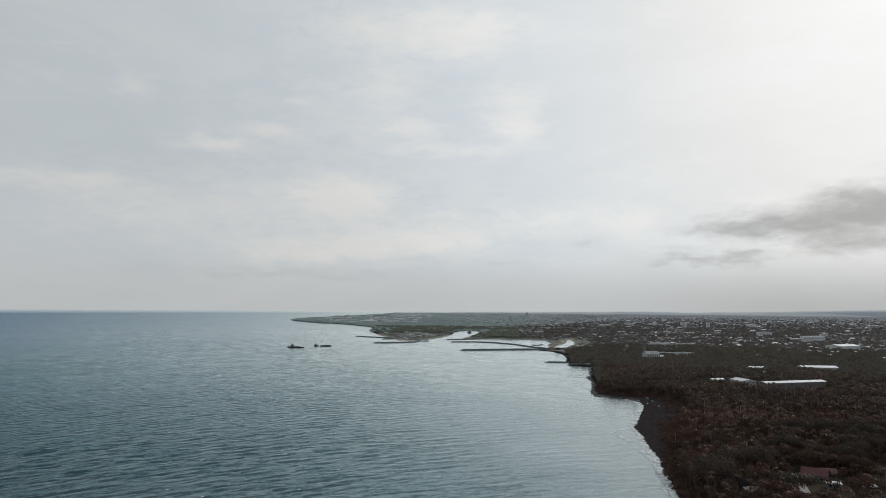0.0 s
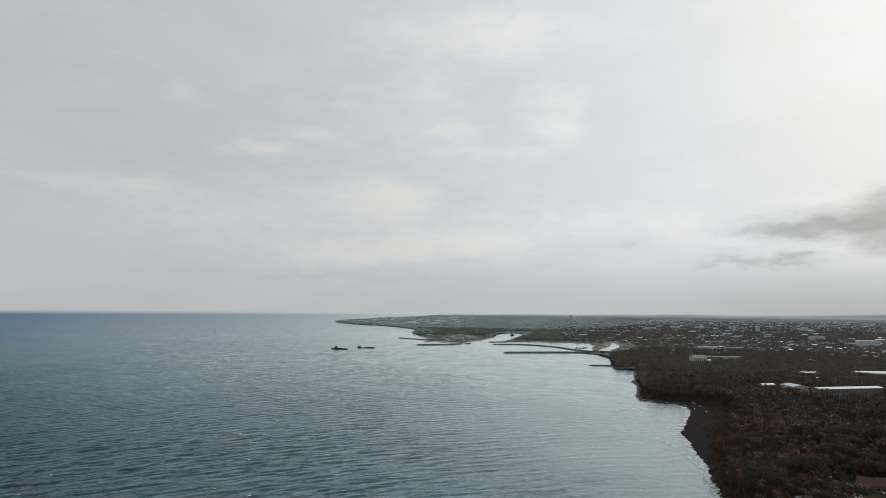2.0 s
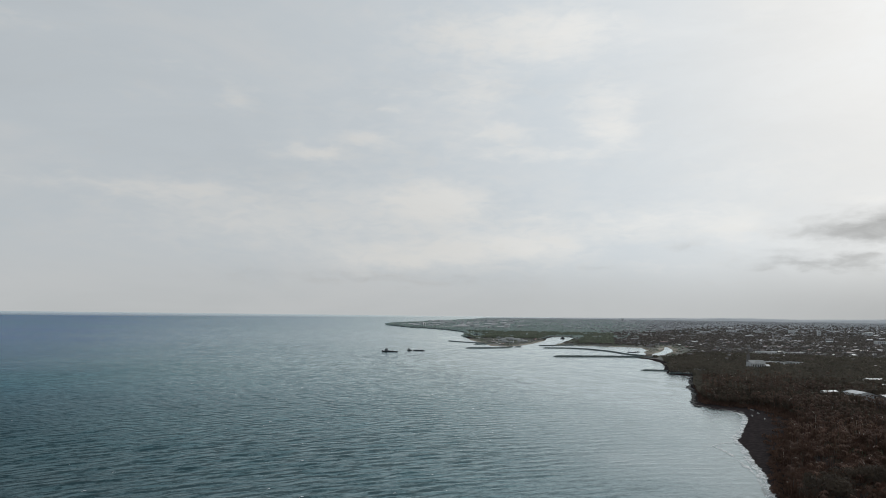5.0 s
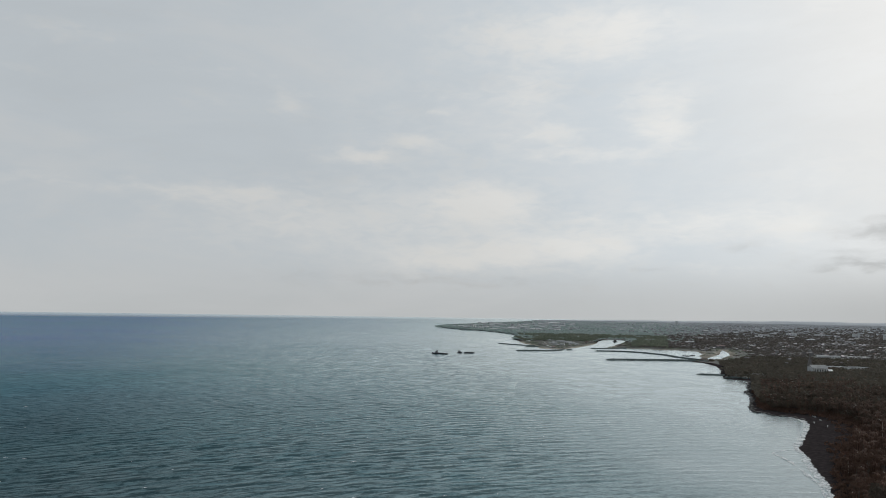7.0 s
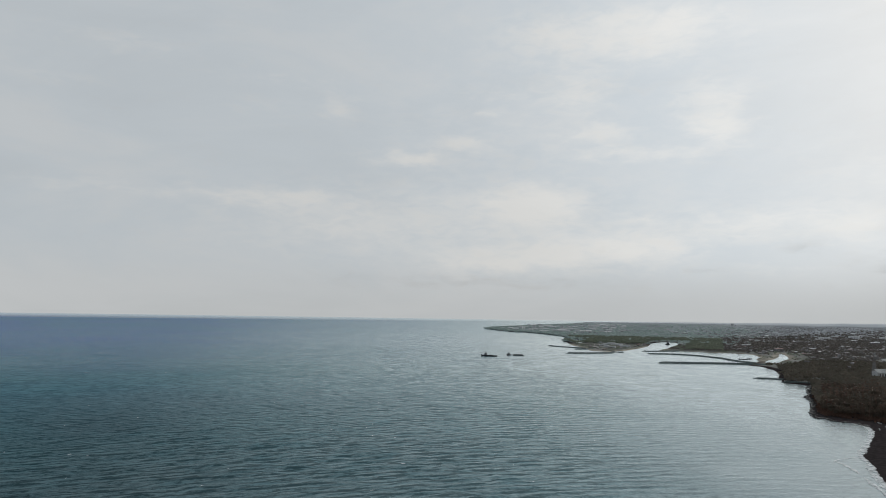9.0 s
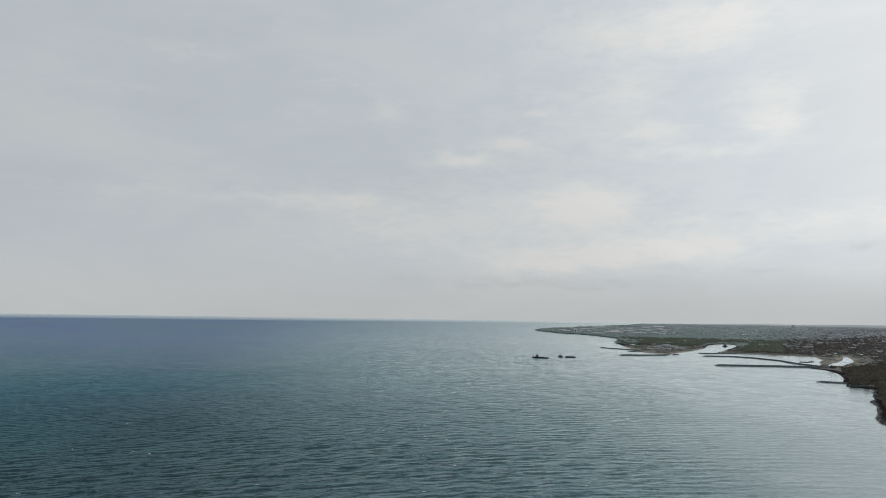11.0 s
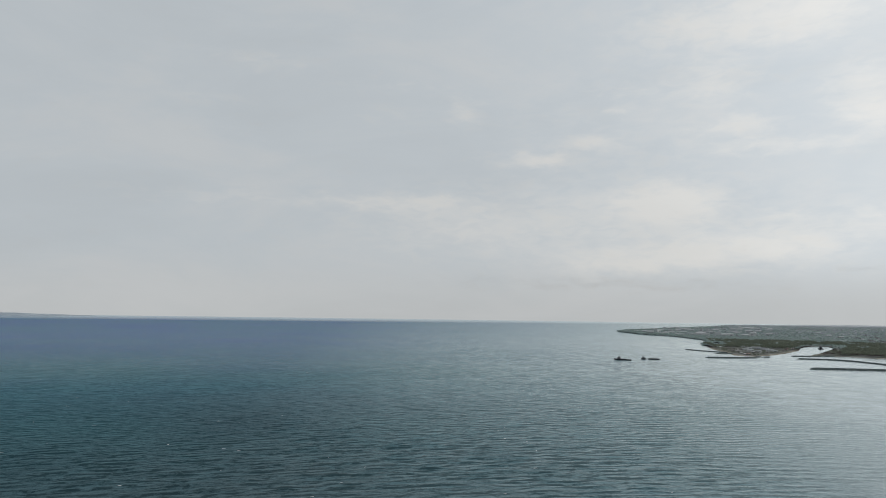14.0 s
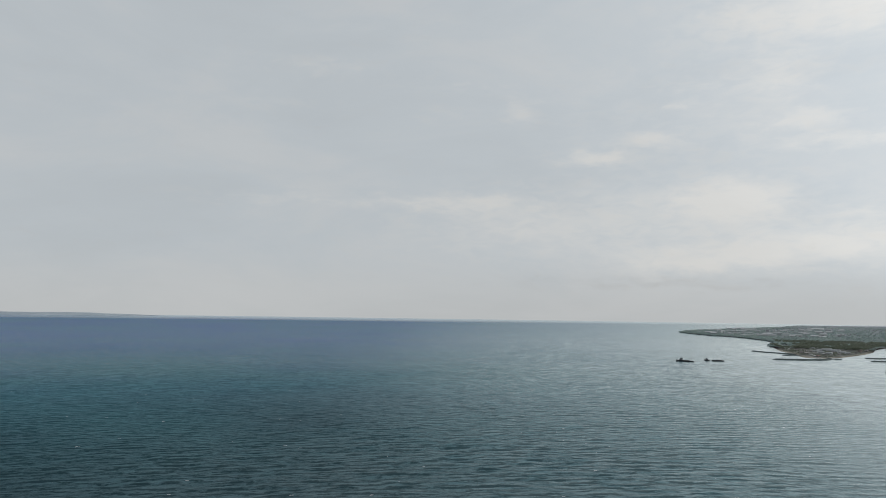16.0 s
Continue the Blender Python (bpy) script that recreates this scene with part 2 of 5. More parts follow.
M_DECK = plain("deck_cargo", (0.02, 0.02, 0.02), (0.05, 0.047, 0.042), 0.3, 0.8, bump=0.1)
M_SHIPWHITE = plain("ship_paint", (0.1, 0.11, 0.12), (0.2, 0.2, 0.21), 0.5, 0.5, stain=(0.1, 0.06, 0.04))


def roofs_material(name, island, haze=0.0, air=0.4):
    """Sheet-metal roofs in many weathered shades: grey, pale, rust and red; haze blends them all towards the grey of
    the air.
    """
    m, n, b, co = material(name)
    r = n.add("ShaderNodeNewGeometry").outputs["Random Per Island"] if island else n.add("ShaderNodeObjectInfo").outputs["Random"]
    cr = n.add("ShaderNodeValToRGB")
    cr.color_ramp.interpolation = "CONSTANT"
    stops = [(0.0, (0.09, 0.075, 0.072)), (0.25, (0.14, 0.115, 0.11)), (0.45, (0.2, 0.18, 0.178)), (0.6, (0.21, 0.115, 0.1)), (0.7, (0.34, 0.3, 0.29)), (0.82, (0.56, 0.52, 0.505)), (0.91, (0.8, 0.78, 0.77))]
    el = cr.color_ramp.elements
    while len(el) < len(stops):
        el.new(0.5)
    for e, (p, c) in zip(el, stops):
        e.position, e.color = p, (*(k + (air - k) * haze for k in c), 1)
    n.plug(cr.inputs[0], r)
    dirt = n.ramp(n.noise(co, 0.25, 5, 0.65), 0.35, 0.7, 1.0, 0.72)
    n.plug(b.inputs["Base Color"], n.mix(1.0, cr.outputs[0], n.combine(dirt, dirt, dirt), "MULTIPLY"))
    b.inputs["Roughness"].default_value = 0.55
    return m


M_ROOFS = roofs_material("town_roofs", True)
M_ROOFS_FAR = roofs_material("hazy_far_roofs", True, 0.66)
M_ROOFS_CAPE = roofs_material("hazy_cape_roofs", True, 0.75, 0.72)
# cape walls paled in their colour to stand in for haze
M_WALLS_CAPE = plain("hazy_cape_walls", (0.34, 0.36, 0.36), (0.62, 0.63, 0.62), 0.05, 0.85, rand=0.8, island=True)
M_ROOFS_OB = roofs_material("house_roofs", False)
M_WALLS = plain("town_walls", (0.11, 0.105, 0.1), (0.26, 0.25, 0.25), 0.05, 0.85, rand=0.8, island=True)
# the same town walls with haze painted into the colour
M_WALLS_FAR = plain("hazy_far_walls", (0.2, 0.2, 0.205), (0.36, 0.35, 0.35), 0.05, 0.85, rand=0.8, island=True)
M_WALLS_OB = plain("house_walls", (0.07, 0.065, 0.06), (0.3, 0.285, 0.265), 0.3, 0.85, rand=0.7)


def water_material():
    """Sea water: swell, chop and ripples as relief, their light and dark also painted into the colour; deep blue
    outside, greener and calmer in the lee of the shore and, to fit the view, towards its right.
    """
    m, n, b, co = material("sea_water")
    x, y, z = n.split(co)
    # crests swing round towards the shore
    xm = n.math("MAXIMUM", x, -400.0)
    bend = n.math("ADD", n.math("MULTIPLY", x, 0.47), n.math("MULTIPLY", n.math("MULTIPLY", xm, xm), -0.0009))
    bend = n.math("ADD", bend, n.math("MULTIPLY", n.math("MINIMUM", n.math("ADD", x, 400.0), 0.0), 0.72))
    across = n.math("DIVIDE", n.math("SUBTRACT", bend, y), 1.3)
    along = n.math("ADD", n.math("MULTIPLY", x, 0.8), n.math("MULTIPLY", y, 0.6))

    def wave(period, crest, seed, detail=2.0):
        v = n.combine(n.math("DIVIDE", across, period), n.math("DIVIDE", along, crest), seed)
        return n.noise(v, 1.0, detail, 0.5, 0.2)
    tag = n.add("ShaderNodeAttribute")
    tag.attribute_name = "shore"
    lee = n.math("ADD", tag.outputs["Fac"], n.math("MULTIPLY", n.math("SUBTRACT", n.noise(co, 0.006, 4, 0.6), 0.5), 260.0))
    # side: roughly the bearing from below the camera, fitted to its view
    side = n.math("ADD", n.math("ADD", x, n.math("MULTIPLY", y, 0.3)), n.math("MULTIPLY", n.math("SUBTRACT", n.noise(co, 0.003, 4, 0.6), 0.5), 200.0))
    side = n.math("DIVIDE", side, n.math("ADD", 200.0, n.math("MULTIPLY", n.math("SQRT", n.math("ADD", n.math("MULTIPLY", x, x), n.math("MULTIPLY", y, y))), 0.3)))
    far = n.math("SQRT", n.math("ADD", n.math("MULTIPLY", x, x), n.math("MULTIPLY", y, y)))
    calm = n.math("MAXIMUM", n.math("MULTIPLY", n.ramp(lee, -200.0, -30.0), n.ramp(far, 2500.0, 3300.0, 1.0, 0.45)), n.ramp(side, -0.95, 0.9, 0.0, 1.0, False))
    gust = n.ramp(n.noise(n.combine(n.math("DIVIDE", across, 90.0), n.math("DIVIDE", along, 260.0), 2.0), 1.0, 5, 0.6), 0.3, 0.7, 0.75, 1.15)
    w1, w2, w3 = wave(2.5, 5.5, 5.0, 3.0), wave(1.3, 2.4, 9.0), wave(0.6, 0.9, 3.0, 2.0)

    def about(w, k):
        return n.math("MULTIPLY", n.math("SUBTRACT", w, 0.5), k)

    def crests(length, seed):
        """Rows of short-crested waves: their height, from -1 to 1, coming and going in groups."""
        shift = wave(length * 1.5, length * 2.6, seed, 2.0)
        group = n.ramp(wave(length * 2.6, length * 2.2, seed + 4.0, 2.0), 0.34, 0.6, 0.2, 1.0)
        return n.math("MULTIPLY", n.math("SINE", n.math("ADD", n.math("MULTIPLY", across, 2 * math.pi / length), n.math("MULTIPLY", shift, 14.0))), group)
    c1, c2 = crests(11.0, 2.0), crests(6.0, 21.0)
    h = n.math("ADD", n.math("ADD", n.math("MULTIPLY", c1, 0.13), n.math("MULTIPLY", c2, 0.075)), n.math("ADD", about(w1, 0.42), n.math("ADD", about(w2, 0.22), about(w3, 0.09))))
    face = n.add("ShaderNodeAttribute")
    face.attribute_name = "face"
    # wave light painted in: steep fronts as short dark lines, backs as pale ones
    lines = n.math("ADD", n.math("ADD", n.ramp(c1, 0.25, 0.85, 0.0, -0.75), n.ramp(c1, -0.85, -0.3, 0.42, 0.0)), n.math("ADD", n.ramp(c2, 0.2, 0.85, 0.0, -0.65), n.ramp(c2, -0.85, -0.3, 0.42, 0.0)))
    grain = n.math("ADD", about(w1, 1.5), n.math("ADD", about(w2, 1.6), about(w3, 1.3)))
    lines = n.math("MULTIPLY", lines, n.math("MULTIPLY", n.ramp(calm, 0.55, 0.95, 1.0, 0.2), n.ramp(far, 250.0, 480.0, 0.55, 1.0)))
    wave_tone = n.math("ADD", n.math("ADD", 0.58, lines), n.math("SUBTRACT", grain, n.math("MULTIPLY", face.outputs["Fac"], 0.07)))
    # farther from the camera the painted tones come in larger wave groups
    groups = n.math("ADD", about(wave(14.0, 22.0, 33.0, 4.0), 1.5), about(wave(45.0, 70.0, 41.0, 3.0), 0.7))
    wave_tone = n.math("ADD", wave_tone, n.math("MULTIPLY", groups, n.ramp(far, 450.0, 1100.0)))
    wave_tone = n.math("MINIMUM", n.math("MAXIMUM", wave_tone, 0.0), 1.3)
    wave_tone = n.math("ADD", 0.5, n.math("MULTIPLY", n.math("SUBTRACT", wave_tone, 0.5), n.ramp(far, 2200.0, 4200.0, 1.0, 0.2)))
    bp = n.add("ShaderNodeBump")
    bp.inputs["Strength"].default_value = 1.0
    bp.inputs["Distance"].default_value = 1.0
    n.plug(bp.inputs["Height"], n.math("MULTIPLY", n.math("MULTIPLY", h, gust), n.math("MULTIPLY", n.ramp(calm, 0.0, 1.0, 1.0, 0.28, False), n.ramp(far, 700.0, 3000.0, 1.0, 0.35))))
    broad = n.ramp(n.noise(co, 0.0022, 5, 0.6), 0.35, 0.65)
    # the waves' light and dark sides go into the body colour
    inner = n.mix(wave_tone, (0.01, 0.014, 0.02), (0.031, 0.042, 0.054))
    outer = n.mix(wave_tone, n.mix(broad, (0.026, 0.066, 0.16), (0.026, 0.08, 0.145)), n.mix(broad, (0.05, 0.13, 0.31), (0.05, 0.155, 0.28)))
    teal = n.mix(wave_tone, n.mix(broad, (0.024, 0.068, 0.1), (0.024, 0.08, 0.098)), n.mix(broad, (0.064, 0.17, 0.23), (0.062, 0.185, 0.22)))
    # tones follow distance and bearing from the camera, fitted to its view
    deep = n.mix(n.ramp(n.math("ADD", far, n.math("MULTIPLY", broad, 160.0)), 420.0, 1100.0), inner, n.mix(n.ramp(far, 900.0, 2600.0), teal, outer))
    shoal = n.mix(wave_tone, (0.056, 0.11, 0.12), (0.155, 0.275, 0.295))
    shoal = n.mix(n.ramp(side, 0.2, 0.9), shoal, n.mix(wave_tone, (0.17, 0.21, 0.215), (0.26, 0.315, 0.32)))
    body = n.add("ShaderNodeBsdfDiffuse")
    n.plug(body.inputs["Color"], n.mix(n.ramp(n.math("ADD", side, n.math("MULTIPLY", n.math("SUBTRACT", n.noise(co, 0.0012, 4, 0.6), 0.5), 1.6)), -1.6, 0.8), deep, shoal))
    n.plug(body.inputs["Normal"], bp.outputs[0])
    gloss = n.add("ShaderNodeBsdfGlossy")
    gloss.inputs["Color"].default_value = (0.94, 0.995, 1, 1)
    n.plug(gloss.inputs["Roughness"], n.ramp(calm, 0.0, 1.0, 0.22, 0.19, False))
    n.plug(gloss.inputs["Normal"], bp.outputs[0])
    fres = n.add("ShaderNodeFresnel")
    fres.inputs["IOR"].default_value = 1.333
    n.plug(fres.inputs["Normal"], bp.outputs[0])
    # crests hide the mirror-like backs of the waves where the sea is rough
    open_ = n.ramp(n.math("POWER", calm, 1.1), 0.0, 1.0, 0.08, 1.0, False)
    open_ = n.math("MINIMUM", n.math("ADD", open_, n.ramp(far, 400.0, 1400.0, 0.0, 0.27)), 1.0)
    # reflection cut at the near left to fit the view's darker corner
    open_ = n.math("MULTIPLY", open_, n.math("MULTIPLY", n.math("MAXIMUM", n.ramp(side, -1.1, -0.1, 0.45, 1.0), n.ramp(far, 450.0, 1500.0)), n.ramp(calm, 0.6, 1.0, 1.0, 1.12)))
    share = n.math("MULTIPLY", fres.outputs[0], n.math("MULTIPLY", open_, n.ramp(wave_tone, 0.0, 1.3, n.ramp(calm, 0.5, 1.0, 0.45, 0.72), n.ramp(calm, 0.5, 1.0, 1.5, 1.2), False)))
    # near the rim a forced sky mirror stands in for horizon haze
    share = n.math("MINIMUM", n.math("MAXIMUM", share, n.ramp(far, 4250.0, 4880.0, 0.0, 0.82)), 1.0)
    both = n.add("ShaderNodeMixShader")
    n.plug(both.inputs[0], share)
    n.plug(both.inputs[1], body.outputs[0])
    n.plug(both.inputs[2], gloss.outputs[0])
    n.plug(m.node_tree.nodes["Material Output"].inputs["Surface"], both.outputs[0])
    m.node_tree.nodes.remove(b)
    return m


M_WATER = water_material()


def foam_material():
    m, n, b, co = material("foam")
    f = n.ramp(n.math("ADD", n.math("MULTIPLY", n.noise(co, 0.9, 4, 0.65), 0.5), n.math("MULTIPLY", n.noise(co, 0.12, 3, 0.5), 0.5)), 0.36, 0.62, 0.0, 0.88)
    b.inputs["Base Color"].default_value = (0.72, 0.73, 0.72, 1)
    b.inputs["Roughness"].default_value = 0.8
    n.plug(b.inputs["Alpha"], f)
    return m


M_FOAM = foam_material()
M_CAP = plain("whitecap", (0.6, 0.63, 0.65), (0.8, 0.82, 0.83), 0.8, 0.8)


def ground_material():
    """Black volcanic sand by the water, brown soil and dry grass inland; the soil colour pales with distance for haze.
    """
    m, n, b, co = material("soil_and_black_sand")
    tag = n.add("ShaderNodeAttribute")
    tag.attribute_name = "shore"
    z = tag.outputs["Fac"]
    soil = n.mix(n.ramp(n.noise(co, 0.02, 6, 0.65), 0.35, 0.68), (0.03, 0.022, 0.017), (0.07, 0.052, 0.04))
    soil = n.mix(n.ramp(n.noise(co, 0.006, 4, 0.6), 0.5, 0.7, 0.0, 0.5), soil, (0.07, 0.085, 0.045))
    sand = n.mix(n.ramp(n.noise(co, 0.3, 5, 0.6), 0.3, 0.7), (0.026, 0.022, 0.022), (0.048, 0.04, 0.04))
    pale = n.mix(n.ramp(n.noise(co, 0.035, 6, 0.7), 0.38, 0.62), (0.16, 0.145, 0.118), (0.4, 0.365, 0.31))
    yy = n.split(co)[1]
    sand = n.mix(n.math("MULTIPLY", n.ramp(yy, 1500.0, 1900.0), n.ramp(yy, 2350.0, 2600.0, 1.0, 0.0)), sand, pale)
    edge = n.math("ADD", z, n.math("MULTIPLY", n.math("SUBTRACT", n.noise(co, 0.05, 5, 0.6), 0.5), 16.0))
    # haze put into the soil colour: paler inland, grey-blue at the far end
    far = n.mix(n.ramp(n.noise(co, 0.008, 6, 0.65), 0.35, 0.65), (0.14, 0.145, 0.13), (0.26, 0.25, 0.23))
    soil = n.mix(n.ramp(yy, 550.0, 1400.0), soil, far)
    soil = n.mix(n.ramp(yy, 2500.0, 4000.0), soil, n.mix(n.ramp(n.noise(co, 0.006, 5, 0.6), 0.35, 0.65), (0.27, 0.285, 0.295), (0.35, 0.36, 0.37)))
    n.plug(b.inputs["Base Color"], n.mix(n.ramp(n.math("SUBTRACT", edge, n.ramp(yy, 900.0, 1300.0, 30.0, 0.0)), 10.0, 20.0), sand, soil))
    b.inputs["Roughness"].default_value = 1.0
    b.inputs["Specular IOR Level"].default_value = 0.0
    bp = n.add("ShaderNodeBump")
    bp.inputs["Distance"].default_value = 0.4
    n.plug(bp.inputs["Height"], n.noise(co, 0.5, 5, 0.6))
    n.plug(b.inputs["Normal"], bp.outputs[0])
    return m


M_GROUND = ground_material()
# haze painted in: far hills paled and greyed towards the sky
M_RIDGE = plain("hazy_ridge", (0.44, 0.455, 0.47), (0.5, 0.51, 0.52), 0.006, 1.0, fine=0.05)
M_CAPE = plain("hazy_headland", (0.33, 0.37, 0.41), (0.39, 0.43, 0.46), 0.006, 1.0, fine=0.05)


# ---- the lie of the land ----
FLAT = 2600.0


def true_far(r):
    """How far off a place stands that is drawn in to r: past FLAT the distance is gathered towards the horizon."""
    r = np.asarray(r, float)
    return np.where(r < FLAT, r, FLAT / np.maximum(1 - (r - FLAT) / 2622.0, 0.1))


def drawn_in(far):
    far = np.asarray(far, float)
    return np.where(far < FLAT, far, FLAT + 2622.0 * (1 - FLAT / np.maximum(far, 1.0)))


# past FLAT the surface bends upward so the horizon fits the camera's view
def sea_level(x, y):
    r = np.maximum(np.hypot(x, y), 1e-3)
    return EYE_H - r * EYE_H / np.maximum(true_far(r), 1e-3)


COAST = [(420, -4000), (260, -1500), (150, -300), (96, 60), (104, 250), (114, 351), (119, 380), (126, 417), (132, 442), (135, 472), (138, 492), (145, 530), (146, 553),
         (159, 589), (170, 621), (182, 656), (190, 684), (193, 709), (187, 728), (174, 733), (169, 750), (159, 755), (167, 801), (181, 860),
         (194, 951), (209, 1010), (231, 1106), (228, 1127), (201, 1150), (213, 1231), (231, 1331), (239, 1428), (233, 1520), (211, 1557)]
HARBOUR = [(229, 1624), (253, 1698), (263, 1803), (285, 1893), (292, 2024), (256, 2072), (177, 2096), (95, 2120), (23, 2056), (53, 2113), (97, 2357),
           (131, 2631), (151, 2810), (106, 2861), (65, 2824), (42, 2672), (33, 2445), (4, 2248), (-34, 2061), (-74, 1966), (-122, 1992), (-159, 2176), (-205, 2348)]
CAPE = [(-249, 2611), (-281, 2724), (-259, 2788), (-283, 3023), (-322, 3195), (-405, 3357), (-503, 3485), (-592, 3524), (-699, 3646), (-806, 3795),
        (-790, 3960), (-640, 4200), (-420, 4500), (-250, 4870), (1500, 5200), (4200, 4200), (5200, 0), (4200, -4000)]
LAGOONS = [[(256, 1650), (291, 1691), (346, 1872), (367, 2036), (381, 2188), (326, 1899), (279, 1751)], [(-263, 2907), (-240, 2960), (-192, 2682), (-203, 2540)]]


def outline(points, step):
    """Closed outline through the points with small natural bays between them."""
    out = []
    for (ax, ay), (bx, by) in zip(points, points[1:] + points[:1]):
        d = math.hypot(bx - ax, by - ay)
        k = max(1, int(d / step)) if d < 700 else 6
        for i in range(k):
            s = i / k
            px, py = ax + (bx - ax) * s, ay + (by - ay) * s
            w = min(d * 0.12, 5.0) * math.sin(math.pi * s)
            q = noise.noise(Vector((px * 0.06, py * 0.06, 1.0))) * w
            out.append((px - (by - ay) / d * q, py + (bx - ax) / d * q))
    return np.array(out)


LAND = outline(COAST + HARBOUR + CAPE, 22)
POOLS = [outline(p, 30) for p in LAGOONS]


def inside_and_gap(px, py, poly):
    inside = np.zeros(px.shape, bool)
    best = np.full(px.shape, 1e12)
    ax, ay = poly[:, 0], poly[:, 1]
    bx, by = np.roll(ax, -1), np.roll(ay, -1)
    for x0, y0, x1, y1 in zip(ax, ay, bx, by):
        if y0 != y1:
            inside ^= ((y0 > py) != (y1 > py)) & (px < (x1 - x0) * (py - y0) / (y1 - y0) + x0)
        ex, ey = x1 - x0, y1 - y0
        s = np.clip(((px - x0) * ex + (py - y0) * ey) / (ex * ex + ey * ey), 0, 1)
        best = np.minimum(best, (px - x0 - s * ex) ** 2 + (py - y0 - s * ey) ** 2)
    return inside, np.sqrt(best)


def shore_gap(px, py):
    """Metres to the nearest shore: positive on land, negative on water."""
    px, py = np.asarray(px, float), np.asarray(py, float)
    i, d = inside_and_gap(px, py, LAND)
    g = np.where(i, d, -d)
    for p in POOLS:
        i, d = inside_and_gap(px, py, p)
        g = np.where(i, -d, np.minimum(g, d))
    return g


def ground_height(x, y, gap=None):
    gap = shore_gap(x, y) if gap is None else gap
    up = np.clip(gap * 0.09, -9.0, 1.3) + np.clip((gap - 60) / 400, 0, 1) * 0.5
    return sea_level(x, y) + up


def mesh_object(name, verts, faces, mat, parent=None, smooth=False):
    """faces: an array of triangles or quads."""
    faces = np.asarray(faces, np.int32)
    me = bpy.data.meshes.new(name)
    k = faces.shape[1]
    me.vertices.add(len(verts))
    me.vertices.foreach_set("co", np.asarray(verts, np.float32).ravel())
    me.loops.add(faces.size)
    me.loops.foreach_set("vertex_index", faces.ravel())
    me.polygons.add(len(faces))
    me.polygons.foreach_set("loop_start", np.arange(len(faces), dtype=np.int32) * k)
    me.polygons.foreach_set("use_smooth", np.full(len(faces), smooth))
    me.update(calc_edges=True)
    me.validate()
    me.materials.append(mat)
    ob = new(name, me)
    ob.parent = parent
    return ob


def sheet(azimuths, radii, height):
    a, r = np.meshgrid(np.radians(azimuths), radii)
    x, y = r * np.sin(a), r * np.cos(a)
    nr, na = a.shape
    i = np.arange(nr * na).reshape(nr, na)
    quads = np.stack([i[:-1, :-1], i[:-1, 1:], i[1:, 1:], i[1:, :-1]], -1).reshape(-1, 4)
    x, y = x.ravel(), y.ravel()
    return np.stack([x, y, height(x, y)], -1), quads


rng_w = np.random.default_rng(11)
WAVES = []
for i in range(90):
    lam = 4.0 * (11.0 / 4.0) ** rng_w.uniform()
    WAVES.append((lam, radians(rng_w.normal(0, 9)), 0.0095 * lam ** 0.85 * rng_w.uniform(0.4, 1.0), rng_w.uniform(0, 6.28)))


def swell(x, y, gap):
    """Height of the running sea and the steepness of its faces: many short-crested waves from the open water, dying down in the lee and with distance."""
    r = np.hypot(x, y)
    xm = np.maximum(x, -400)
    front = (0.47 * x - 0.0009 * xm * xm + 0.72 * np.minimum(x + 400, 0) - y) / 1.3
    side = 0.8 * x + 0.6 * y
    z, steep = np.zeros_like(x), np.zeros_like(x)
    for lam, turn, amp, ph in WAVES:
        fade = np.clip(1.5 - r * r / (lam * 46000), 0, 1)
        a = (front * math.cos(turn) + side * math.sin(turn)) * 2 * math.pi / lam + ph
        z += amp * fade * np.sin(a)
        steep -= amp * fade * np.cos(a) * 2 * math.pi / lam
    lee = np.clip((-gap - 15) / 260, 0.12, 1) * np.clip(1.05 - (x + 0.3 * y) / 650, 0.3, 1)
    return (z + 0.5 * z * z) * lee, steep / 0.25 * np.sqrt(lee)


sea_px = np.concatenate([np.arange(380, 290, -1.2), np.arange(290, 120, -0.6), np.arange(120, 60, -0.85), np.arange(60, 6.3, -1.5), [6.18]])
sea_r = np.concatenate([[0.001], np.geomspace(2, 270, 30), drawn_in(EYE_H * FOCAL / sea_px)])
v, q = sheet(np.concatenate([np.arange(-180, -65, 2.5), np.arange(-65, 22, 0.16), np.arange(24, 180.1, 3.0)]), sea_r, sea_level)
sea_gap = shore_gap(v[:, 0], v[:, 1])
rise, steep = swell(v[:, 0], v[:, 1], sea_gap)
v[:, 2] += rise
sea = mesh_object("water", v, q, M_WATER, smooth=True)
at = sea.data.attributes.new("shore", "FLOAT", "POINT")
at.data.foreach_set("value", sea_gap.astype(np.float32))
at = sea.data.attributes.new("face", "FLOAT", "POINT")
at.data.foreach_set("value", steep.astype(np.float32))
tagged(sea, "wind-ruffled grey-blue sea under an overcast sky", "sea", kind="structure")

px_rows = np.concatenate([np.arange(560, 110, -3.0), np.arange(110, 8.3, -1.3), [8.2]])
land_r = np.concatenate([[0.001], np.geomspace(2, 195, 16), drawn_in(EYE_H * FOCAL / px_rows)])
land_a = np.concatenate([np.arange(-180, -13.5, 3.0), np.arange(-13.4, 37, 0.16), np.arange(38, 180.1, 3.0)])
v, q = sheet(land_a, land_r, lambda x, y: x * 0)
gap = shore_gap(v[:, 0], v[:, 1])
v[:, 2] = ground_height(v[:, 0], v[:, 1], gap)
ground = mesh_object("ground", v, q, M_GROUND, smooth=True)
at = ground.data.attributes.new("shore", "FLOAT", "POINT")
at.data.foreach_set("value", gap.astype(np.float32))
tagged(ground, "low coastal plain of brown soil with a black sand beach", "ground", kind="structure")


